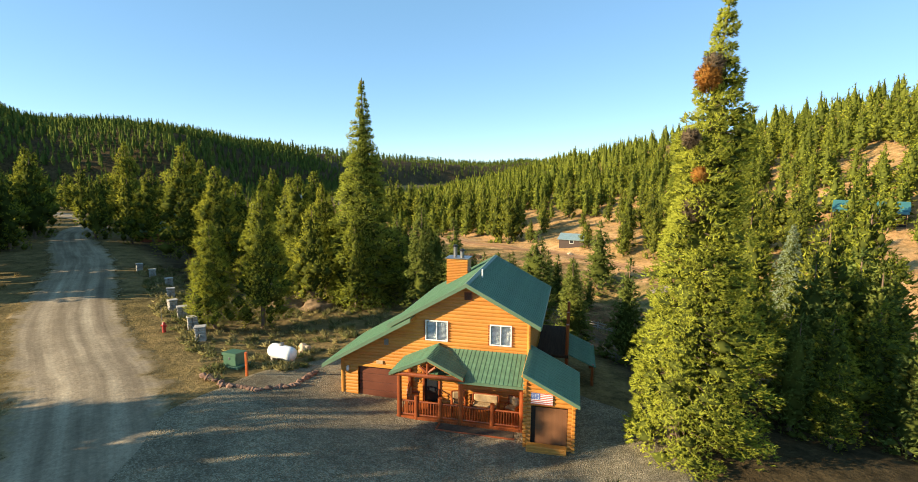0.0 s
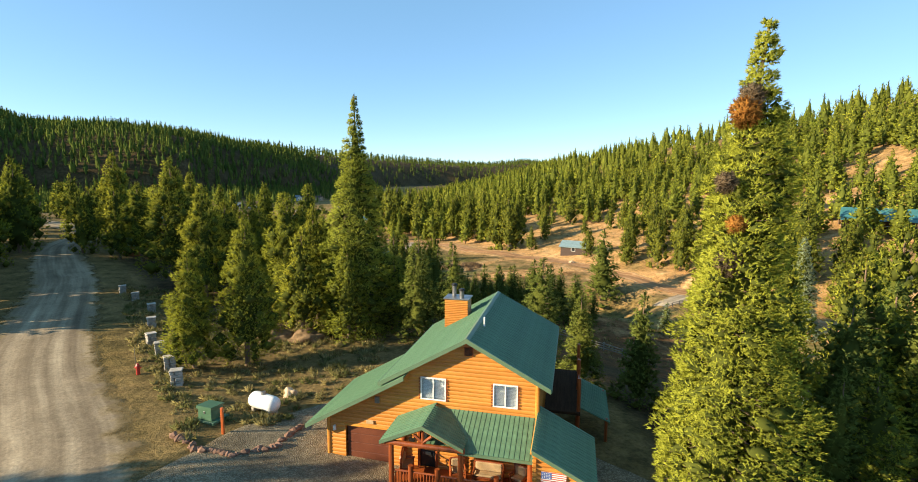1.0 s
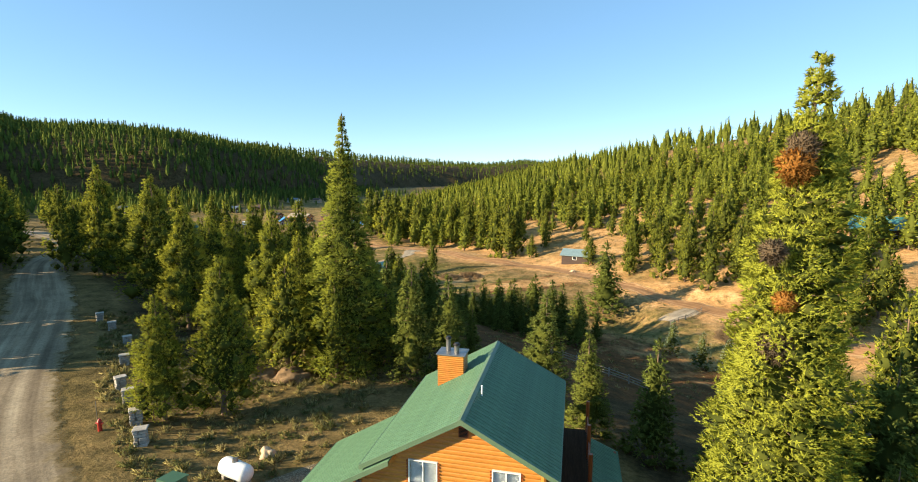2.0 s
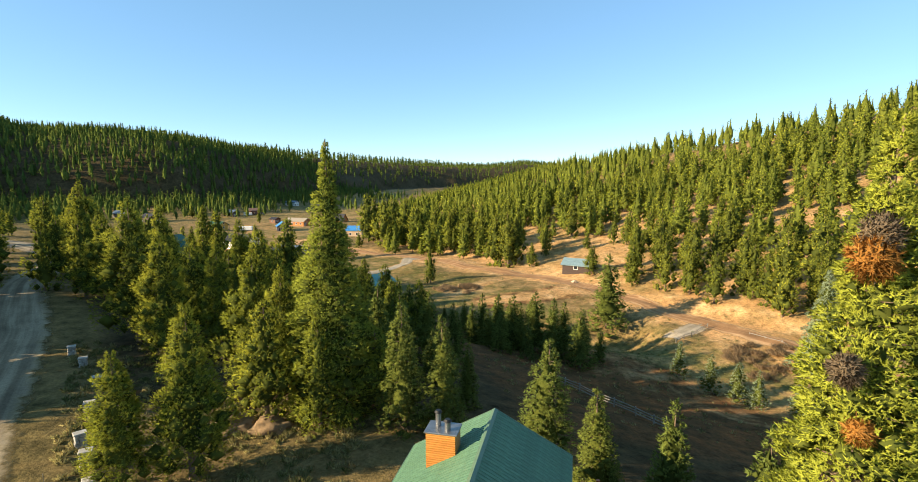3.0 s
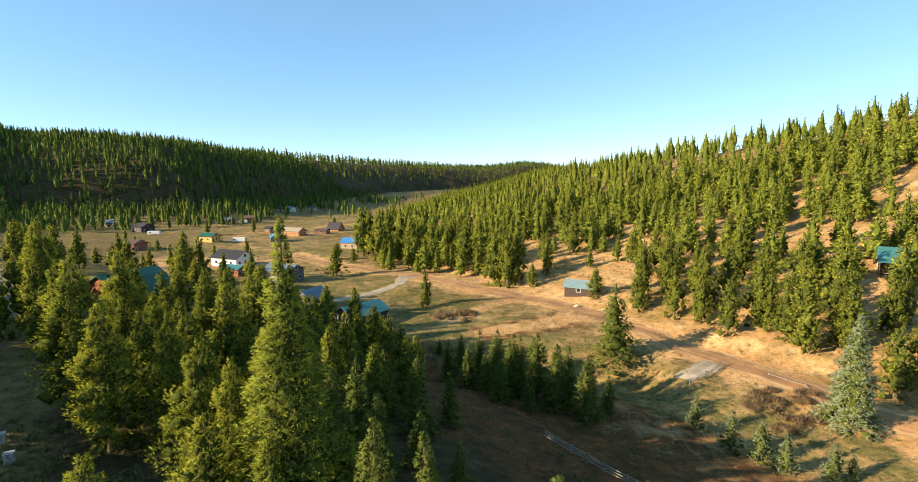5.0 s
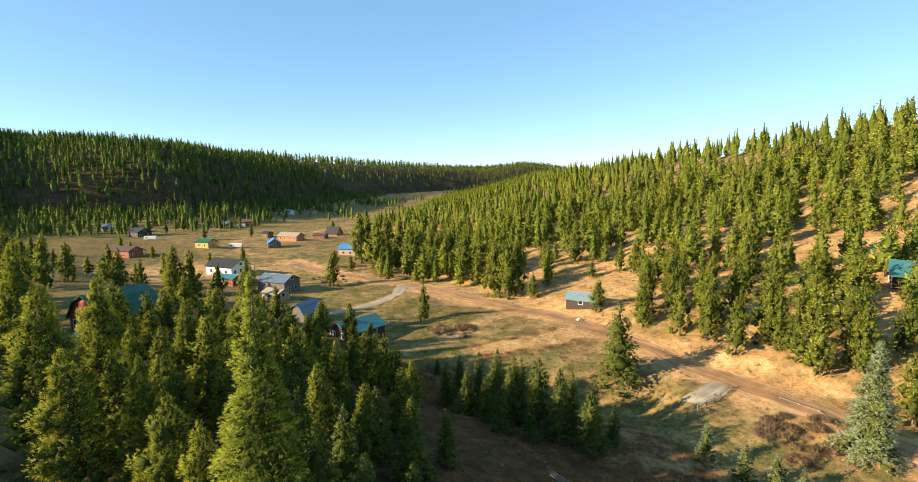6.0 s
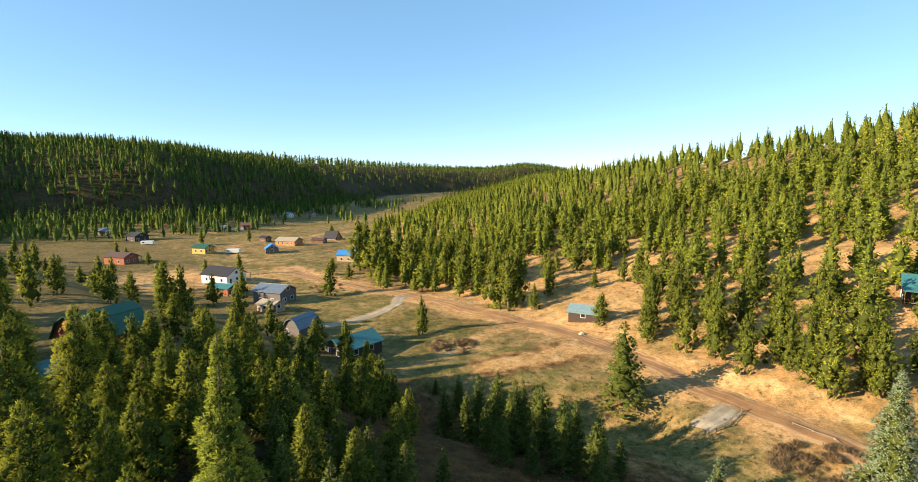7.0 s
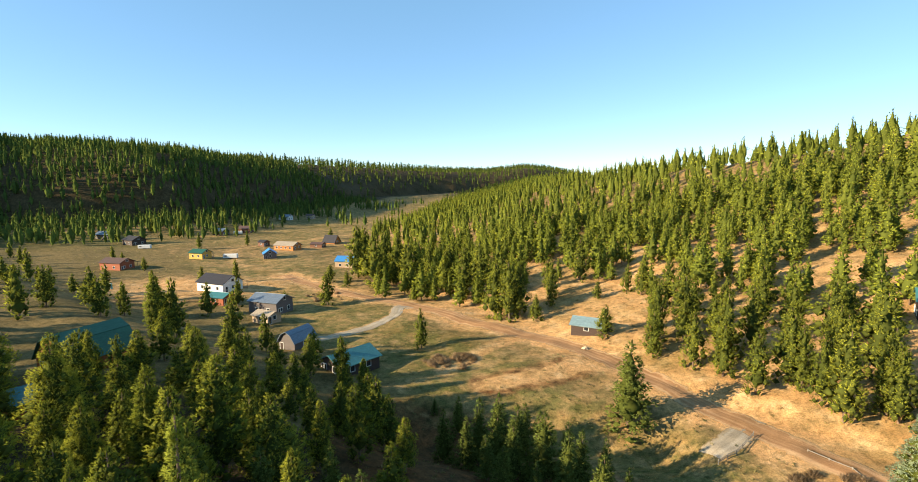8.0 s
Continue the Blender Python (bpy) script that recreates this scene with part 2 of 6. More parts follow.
def ground_material():
    m, nt, links, bs = nodes_of("earth_and_grass")

    def att(key):
        a = nt.new("ShaderNodeAttribute")
        a.attribute_name = key
        return a.outputs["Fac"]

    def edged(key, scale, soft):
        """The mask, broken at its edge by noise."""
        n1 = noise_node(nt, links, scale, 5.0, 0.62)
        a = nt.new("ShaderNodeMath")
        a.operation = "ADD"
        links.new(att(key), a.inputs[0])
        links.new(n1, a.inputs[1])
        r = nt.new("ShaderNodeMapRange")
        r.inputs["From Min"].default_value, r.inputs["From Max"].default_value = 1.0 - soft, 1.0 + soft
        links.new(a.outputs[0], r.inputs[0])
        return r.outputs[0]

    n_mid = noise_node(nt, links, 0.35, 6.0, 0.65)
    n_fine = noise_node(nt, links, 3.5, 5.0, 0.7)
    dry = ramp(nt, links, n_mid, ((0.3, (0.13, 0.1, 0.04)), (0.5, (0.22, 0.165, 0.07)), (0.7, (0.3, 0.21, 0.095))))
    lush = ramp(nt, links, n_mid, ((0.3, (0.13, 0.13, 0.035)), (0.7, (0.26, 0.215, 0.085))))
    dirt = ramp(nt, links, noise_node(nt, links, 0.22, 6.0, 0.6), ((0.3, (0.5, 0.28, 0.115)), (0.55, (0.64, 0.39, 0.18)), (0.75, (0.72, 0.5, 0.28))))
    red = ramp(nt, links, n_mid, ((0.3, (0.08, 0.055, 0.025)), (0.55, (0.17, 0.085, 0.035)), (0.75, (0.3, 0.12, 0.045))))
    c = mix_col(nt, links, edged("green", 0.18, 0.3), dry, lush)
    c = mix_col(nt, links, edged("redness", 0.3, 0.2), c, red)
    c = mix_col(nt, links, edged("bare", 0.25, 0.18), c, dirt)
    # needle duff under the woods, also the painted shade beside the yard
    duff_and_shade = ramp(nt, links, n_mid, ((0.3, (0.05, 0.036, 0.018)), (0.6, (0.11, 0.08, 0.04)), (0.8, (0.17, 0.13, 0.06))))
    c = mix_col(nt, links, edged("litter_and_shade", 0.12, 0.25), c, duff_and_shade)
    fields = ramp(nt, links, noise_node(nt, links, 0.035, 4.0, 0.6), ((0.3, (0.6, 0.62, 0.5)), (0.5, (0.95, 0.92, 0.9)), (0.7, (1.12, 1.05, 1.0))))
    c = mix_col(nt, links, 1.0, c, fields, "MULTIPLY")
    g = ramp(nt, links, n_fine, ((0.3, (0.55, 0.55, 0.5)), (0.55, (1.0, 1.0, 1.0)), (0.8, (1.3, 1.28, 1.2))))
    c = mix_col(nt, links, 1.0, c, g, "MULTIPLY")
    clumps = ramp(nt, links, noise_node(nt, links, 0.8, 5.0, 0.7), ((0.34, (0.5, 0.52, 0.46)), (0.5, (0.98, 0.97, 0.95)), (0.66, (1.25, 1.2, 1.1))))
    c = mix_col(nt, links, 0.85, c, clumps, "MULTIPLY")
    links.new(c, bs.inputs["Base Color"])
    bs.inputs["Roughness"].default_value = 1.0
    bs.inputs["Specular IOR Level"].default_value = 0.1
    b_ = nt.new("ShaderNodeBump")
    b_.inputs["Strength"].default_value, b_.inputs["Distance"].default_value = 0.9, 0.25
    links.new(n_fine, b_.inputs["Height"])
    links.new(b_.outputs[0], bs.inputs["Normal"])
    return m


me.materials.append(ground_material())
ground = tagged(new("ground", me), "dry grass valley floor and orange dirt hillsides", "ground", kind="structure")


def ribbon(name, line, half, lift, mat, label, step=1.0, taper=0.0, rows=13, flare=0.0):
    """A road laid over the ground along a smoothed line, with edges that run under the soil."""
    pts = [Vector((*p, 0)) for p in line]
    dense = []
    for i in range(len(pts) - 1):
        p0, p1, p2, p3 = pts[max(i - 1, 0)], pts[i], pts[i + 1], pts[min(i + 2, len(pts) - 1)]
        n = max(2, int((p2 - p1).length / step))
        for k in range(n):
            t = k / n
            dense.append(0.5 * ((2 * p1) + (p2 - p0) * t + (2 * p0 - 5 * p1 + 4 * p2 - p3) * t * t + (3 * p1 - p0 - 3 * p2 + p3) * t ** 3))
    dense.append(pts[-1])
    vs, acr, alg = [], [], []
    for i, p in enumerate(dense):
        d = (dense[min(i + 1, len(dense) - 1)] - dense[max(i - 1, 0)]).normalized()
        nrm = Vector((d.y, -d.x, 0))
        for k in range(rows):
            u = (-1, -0.985)[k] if k < 2 else (0.985, 1)[k - rows + 2] if k > rows - 3 else -0.9 + 1.8 * (k - 2) / (rows - 5)
            ragged = 0.02 * math.sin(i * 0.21 + k // 5) + 0.02 * math.sin(i * 0.47 + 2 * (k // 5)) + 0.03 * noise.noise(Vector((i * 0.7, k // 5 * 9.0, 0)))
            h = (half * (1 - taper * i / len(dense)) + flare * math.exp(-((i * step - 34) / 20) ** 2)) * (1 + ragged)
            q = p + nrm * (u * h)
            acr.append(u * h)
            alg.append(i * step)
            edge = 1 if abs(u) > 0.99 else 0
            vs.append((q.x, q.y, zat(q.x, q.y) + (lift if not edge else -0.35) + 0.05 * (1 - abs(u)) - 0.05 * abs(u) ** 6 - 0.03 * math.exp(-((abs(u) - 0.4) / 0.12) ** 2)))
    n = len(dense)
    f = [(i * rows + k, (i + 1) * rows + k, (i + 1) * rows + k + 1, i * rows + k + 1) for i in range(n - 1) for k in range(rows - 1)]
    me_ = mesh_from(name, np.array(vs), np.array(f)[:, ::-1], (("across", acr), ("along", alg)))
    me_.polygons.foreach_set("use_smooth", np.ones(len(f), bool))
    me_.materials.append(mat)
    return tagged(new(name, me_), label, "road", kind="structure")


def wheel_worn(name, low, mid, high, half=0.0, loose=(0, 0, 0)):
    """Packed dirt, streaked along the road by wheels, with loose soil spilling over its sides past half."""
    m, nt, links, bs = nodes_of(name)
    co = nt.new("ShaderNodeCombineXYZ")
    for k, (key, f) in enumerate((("across", 1.0), ("along", 0.035))):
        at = nt.new("ShaderNodeAttribute")
        at.attribute_name = key
        mu = nt.new("ShaderNodeMath")
        mu.operation = "MULTIPLY"
        mu.inputs[1].default_value = f
        links.new(at.outputs["Fac"], mu.inputs[0])
        links.new(mu.outputs[0], co.inputs[k])
    st = nt.new("ShaderNodeTexNoise")
    st.inputs["Scale"].default_value, st.inputs["Detail"].default_value = 1.1, 5.0
    links.new(co.outputs[0], st.inputs["Vector"])
    c = ramp(nt, links, st.outputs["Fac"], ((0.32, low), (0.5, mid), (0.68, high)))
    if half:
        ab = nt.new("ShaderNodeMath")
        ab.operation = "ABSOLUTE"
        at = nt.new("ShaderNodeAttribute")
        at.attribute_name = "across"
        links.new(at.outputs["Fac"], ab.inputs[0])
        wob = nt.new("ShaderNodeMath")
        wob.operation, wob.inputs[1].default_value = "MULTIPLY_ADD", half * 0.9
        links.new(noise_node(nt, links, 0.5, 5.0, 0.65), wob.inputs[0])
        links.new(ab.outputs[0], wob.inputs[2])
        r = nt.new("ShaderNodeMapRange")
        r.inputs["From Min"].default_value, r.inputs["From Max"].default_value = half * 1.08, half * 1.3
        links.new(wob.outputs[0], r.inputs[0])
        c = mix_col(nt, links, r.outputs[0], c, loose)
        thin = nt.new("ShaderNodeMapRange")         # the worn surface gives way to the soil beneath
        thin.inputs["From Min"].default_value, thin.inputs["From Max"].default_value = half * 1.2, half * 1.42
        thin.inputs["To Min"].default_value, thin.inputs["To Max"].default_value = 1.0, 0.0
        links.new(wob.outputs[0], thin.inputs[0])
        links.new(thin.outputs[0], bs.inputs["Alpha"])
    patch = ramp(nt, links, noise_node(nt, links, 0.25, 5.0, 0.6), ((0.3, (0.75, 0.75, 0.75)), (0.7, (1.15, 1.15, 1.15))))
    grit = noise_node(nt, links, 5.0, 6.0, 0.75)
    g = ramp(nt, links, grit, ((0.3, (0.7, 0.7, 0.7)), (0.7, (1.25, 1.25, 1.25))))
    c = mix_col(nt, links, 1.0, mix_col(nt, links, 1.0, c, patch, "MULTIPLY"), g, "MULTIPLY")
    links.new(c, bs.inputs["Base Color"])
    bs.inputs["Roughness"].default_value, bs.inputs["Specular IOR Level"].default_value = 1.0, 0.1
    b_ = nt.new("ShaderNodeBump")
    b_.inputs["Strength"].default_value, b_.inputs["Distance"].default_value = 0.6, 0.06
    links.new(grit, b_.inputs["Height"])
    links.new(b_.outputs[0], bs.inputs["Normal"])
    return m


def gravel_material():
    m, nt, links, bs = nodes_of("pale_gravel")
    tc = nt.new("ShaderNodeTexCoord")
    vo = nt.new("ShaderNodeTexVoronoi")
    vo.inputs["Scale"].default_value = 17.0
    links.new(tc.outputs["Object"], vo.inputs["Vector"])
    sep = nt.new("ShaderNodeSeparateColor")
    links.new(vo.outputs["Color"], sep.inputs[0])
    c = ramp(nt, links, sep.outputs[0], ((0.0, (0.16, 0.132, 0.088)), (0.5, (0.235, 0.2, 0.14)), (1.0, (0.37, 0.325, 0.245))))
    patch = ramp(nt, links, noise_node(nt, links, 0.35, 6.0, 0.65), ((0.3, (0.55, 0.53, 0.5)), (0.5, (0.95, 0.93, 0.88)), (0.7, (1.25, 1.2, 1.1))))
    c = mix_col(nt, links, 1.0, c, patch, "MULTIPLY")
    dust = noise_node(nt, links, 2.2, 6.0, 0.75)
    c = mix_col(nt, links, 1.0, c, ramp(nt, links, dust, ((0.3, (0.7, 0.7, 0.7)), (0.7, (1.25, 1.22, 1.15)))), "MULTIPLY")
    links.new(c, bs.inputs["Base Color"])
    bs.inputs["Roughness"].default_value, bs.inputs["Specular IOR Level"].default_value = 1.0, 0.1
    b_ = nt.new("ShaderNodeBump")
    b_.inputs["Strength"].default_value, b_.inputs["Distance"].default_value = 0.9, 0.08
    links.new(vo.outputs["Distance"], b_.inputs["Height"])
    links.new(b_.outputs[0], bs.inputs["Normal"])
    return m


DIRT_ROAD = wheel_worn("packed_grey_dirt", (0.17, 0.13, 0.085), (0.28, 0.22, 0.145), (0.42, 0.34, 0.23), 4.2, (0.23, 0.17, 0.08))
ORANGE_ROAD = wheel_worn("packed_orange_dirt", (0.3, 0.16, 0.07), (0.4, 0.215, 0.1), (0.52, 0.31, 0.16), 3.6, (0.6, 0.39, 0.2))
PALE_GRIT = wheel_worn("pale_grey_grit", (0.3, 0.24, 0.165), (0.38, 0.31, 0.22), (0.47, 0.39, 0.29), 2.6, (0.42, 0.31, 0.18))
GRAVEL = gravel_material()
ribbon("road", NEAR_ROAD, 4.2, 0.05, DIRT_ROAD, "packed grey-brown dirt road with wheel tracks", flare=6.0)
ribbon("valley_road", VALLEY_ROAD, 4.0, 0.08, ORANGE_ROAD, "orange dirt road along the valley")
ribbon("track", TRACK, 2.2, 0.06, PALE_GRIT, "pale dirt track off the valley road", taper=0.2)
ribbon("driveway", APRON, 2.9, 0.03, PALE_GRIT, "pale gravel driveway apron off the dirt road", step=0.7, taper=0.15)

# gravel yard round the house
def yard():
    rings, segs = 26, 96
    vs, fs = [], []
    for r in range(rings + 1):
        for k in range(segs):
            a = 2 * math.pi * k / segs
            reach = 1 / math.sqrt((math.cos(a) / 12.6) ** 2 + (math.sin(a) / 15.5) ** 2)
            reach *= 1 + 0.05 * math.sin(3 * a + 1) + 0.03 * math.sin(7 * a) + 0.015 * math.sin(13 * a + 2)
            x, y = -2.4 + math.cos(a) * reach * r / rings, 20.5 + math.sin(a) * reach * r / rings
            vs.append((x, y, zat(x, y) + (0.11 if r < rings else -0.3) + 0.02 * math.sin(x * 2.1) * math.sin(y * 1.7)))
    for r in range(rings):
        for k in range(segs):
            k2 = (k + 1) % segs
            fs.append((r * segs + k, (r + 1) * segs + k, (r + 1) * segs + k2, r * segs + k2))
    me_ = mesh_from("gravel_yard", np.array(vs), np.array(fs))
    me_.polygons.foreach_set("use_smooth", np.ones(len(fs), bool))
    me_.materials.append(GRAVEL)
    tagged(new("gravel_yard", me_), "pale gravel yard in front of the log house", "ground", kind="structure")


yard()


# trees
def spikes(rng, base, ways, count, length, width, jitter, outs=None, scale=None):
    """Needle sprays: at each base point count thin triangles fanning about its way, shaded as one soft mass along outs."""
    n = len(base)
    p = np.repeat(base, count, 0)
    w = np.repeat(ways, count, 0) + rng.normal(0, jitter, (n * count, 3))
    w /= np.linalg.norm(w, axis=1, keepdims=True) + 1e-9
    side = np.cross(w, rng.normal(0, 1, (n * count, 3)))
    side /= np.linalg.norm(side, axis=1, keepdims=True) + 1e-9
    ln = length * rng.uniform(0.6, 1.25, (n * count, 1))
    wd = width * rng.uniform(0.7, 1.3, (n * count, 1))
    if scale is not None:
        ln, wd = ln * np.repeat(scale, count)[:, None], wd * np.repeat(scale, count)[:, None]
    o = np.repeat(ways if outs is None else outs, count, 0)
    face = np.cross(side, w)
    flip = np.sum(face * o, 1, keepdims=True) < 0
    side = np.where(flip, -side, side)
    face = np.where(flip, -face, face)
    a = p - w * ln * 0.3 + side * wd * 0.5
    b = p - w * ln * 0.3 - side * wd * 0.5
    c = p + w * ln * 0.8
    v = np.stack([a, c, b], 1).reshape(-1, 3)
    nn = o / (np.linalg.norm(o, axis=1, keepdims=True) + 1e-9) * 0.85 + face * 0.35 + rng.normal(0, 0.16, o.shape)
    nn /= np.linalg.norm(nn, axis=1, keepdims=True) + 1e-9
    return v, np.arange(len(v)).reshape(-1, 3), np.repeat(nn, 3, 0)


def boughs(rng, at, outs, size, per, fan, blade, lift, dense=1.0, slim=0.42, jitter=0.5):
    """Soft boughs: round each centre at, reaching size = (out, side, up) metres, tufts of needles over a denser inner
    mass in a darker, shade-painted slot.
    """
    n = len(at)
    sides = np.stack([-outs[:, 1], outs[:, 0], np.zeros(n)], 1)
    tops = np.tile([0.0, 0.0, 1.0], (n, 1)) + outs * -lift
    big = size[:, 0] / size[:, 0].max()
    many = np.maximum(3, (per * (0.2 + 0.8 * big)).astype(int))
    idx = np.repeat(np.arange(n), many)
    d = rng.normal(0, 1, (len(idx), 3)) + [0.55, 0.0, 0.3]
    d /= np.linalg.norm(d, axis=1, keepdims=True) + 1e-9
    q = d * size[idx] * rng.uniform(0.72, 1.08, (len(idx), 1))
    q[:, 2] += lift * q[:, 0]
    pos = at[idx] + outs[idx] * q[:, :1] + sides[idx] * q[:, 1:2] + np.array([0, 0, 1.0]) * q[:, 2:]
    local = outs[idx] * d[:, :1] + sides[idx] * d[:, 1:2] + tops[idx] * d[:, 2:]
    soft = local * 0.75 + outs[idx] * 0.6 + [0, 0, 0.18]
    way = local * 0.5 + outs[idx] * 0.55 + np.array([0, 0, 0.25 + lift])
    v, f, nn = spikes(rng, pos, way, fan, blade, blade * slim, jitter, soft, (0.62 + 0.38 * big)[idx])
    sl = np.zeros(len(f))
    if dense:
        # the inner mass of each bough, an uneven eight-sided lump that carries painted shade
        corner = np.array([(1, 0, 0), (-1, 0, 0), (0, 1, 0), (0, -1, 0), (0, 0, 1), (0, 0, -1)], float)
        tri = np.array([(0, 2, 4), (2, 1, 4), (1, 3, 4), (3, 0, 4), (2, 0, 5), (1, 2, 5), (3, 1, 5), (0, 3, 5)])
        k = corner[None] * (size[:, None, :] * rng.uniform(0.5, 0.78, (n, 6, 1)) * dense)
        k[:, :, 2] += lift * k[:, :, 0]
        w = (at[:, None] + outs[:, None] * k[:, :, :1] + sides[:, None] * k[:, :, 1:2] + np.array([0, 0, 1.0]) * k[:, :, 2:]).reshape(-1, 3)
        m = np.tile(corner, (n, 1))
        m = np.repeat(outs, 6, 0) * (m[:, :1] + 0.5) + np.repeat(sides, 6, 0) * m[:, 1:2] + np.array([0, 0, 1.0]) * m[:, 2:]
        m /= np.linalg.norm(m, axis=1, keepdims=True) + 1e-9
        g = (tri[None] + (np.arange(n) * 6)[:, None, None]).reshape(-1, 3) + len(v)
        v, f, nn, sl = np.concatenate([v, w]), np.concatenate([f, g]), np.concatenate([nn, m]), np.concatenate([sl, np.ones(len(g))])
    return v, f, nn, sl


def tube(path, radii, sides):
    """Tapered tube along a path."""
    path = np.asarray(path, float)
    ang = np.arange(sides) * 2 * math.pi / sides
    d = path[-1] - path[0]
    d /= np.linalg.norm(d) + 1e-9
    ref = np.array([0, 0, 1.0]) if abs(d[2]) < 0.9 else np.array([1.0, 0, 0])
    s = np.cross(d, ref)
    s /= np.linalg.norm(s)
    t = np.cross(d, s)
    v = (path[:, None, :] + np.asarray(radii)[:, None, None] * (np.cos(ang)[None, :, None] * s + np.sin(ang)[None, :, None] * t)).reshape(-1, 3)
    f = []
    for i in range(len(path) - 1):
        for k in range(sides):
            k2 = (k + 1) % sides
            f += [(i * sides + k, i * sides + k2, (i + 1) * sides + k2), (i * sides + k, (i + 1) * sides + k2, (i + 1) * sides + k)]
    return v, np.array(f)


def core_cone(rng, tall, foot, wide, sides=7, rings=6, power=0.8, top=0.86):
    """The dense heart of a crown, in ragged tiers."""
    us = np.linspace(foot, top, rings)
    rs_ = wide * (1 - us) ** power * np.where(np.arange(rings) % 2 == 0, 1.08, 0.7)
    rs_[0], rs_[-1] = 0.15 * wide, 0.02 * wide
    ang = np.arange(sides) * 2 * math.pi / sides
    v = np.stack([np.stack([np.cos(ang + 0.4 * i), np.sin(ang + 0.4 * i), np.zeros(sides)], 1) * (r * rng.uniform(0.65, 1.15, (sides, 1))) + [0, 0, u * tall] + rng.normal(0, 0.012 * tall, (sides, 1)) * [0, 0, 1] for i, (u, r) in enumerate(zip(us, rs_))]).reshape(-1, 3)
    f = []
    for i in range(len(us) - 1):
        for k in range(sides):
            k2 = (k + 1) % sides
            f += [(i * sides + k, i * sides + k2, (i + 1) * sides + k2), (i * sides + k, (i + 1) * sides + k2, (i + 1) * sides + k)]
    n = v * [1, 1, 0]
    n = n / (np.linalg.norm(n, axis=1, keepdims=True) + 1e-9) + [0, 0, 0.3] + rng.normal(0, 0.25, v.shape)
    return v, np.array(f), n / np.linalg.norm(n, axis=1, keepdims=True)


def with_core(crown, core, slot=1):
    """Crown and heart in one; the last value is the material of each face."""
    (v, f, n, sl), (w, g, m) = crown, core
    return np.concatenate([v, w]), np.concatenate([f, g + len(v)]), np.concatenate([n, m]), np.concatenate([sl, np.full(len(g), slot)])


def merge(parts):
    vs, fs, o = [], [], 0
    for v, f in parts:
        vs.append(v)
        fs.append(f + o)
        o += len(v)
    return np.concatenate(vs), np.concatenate(fs)


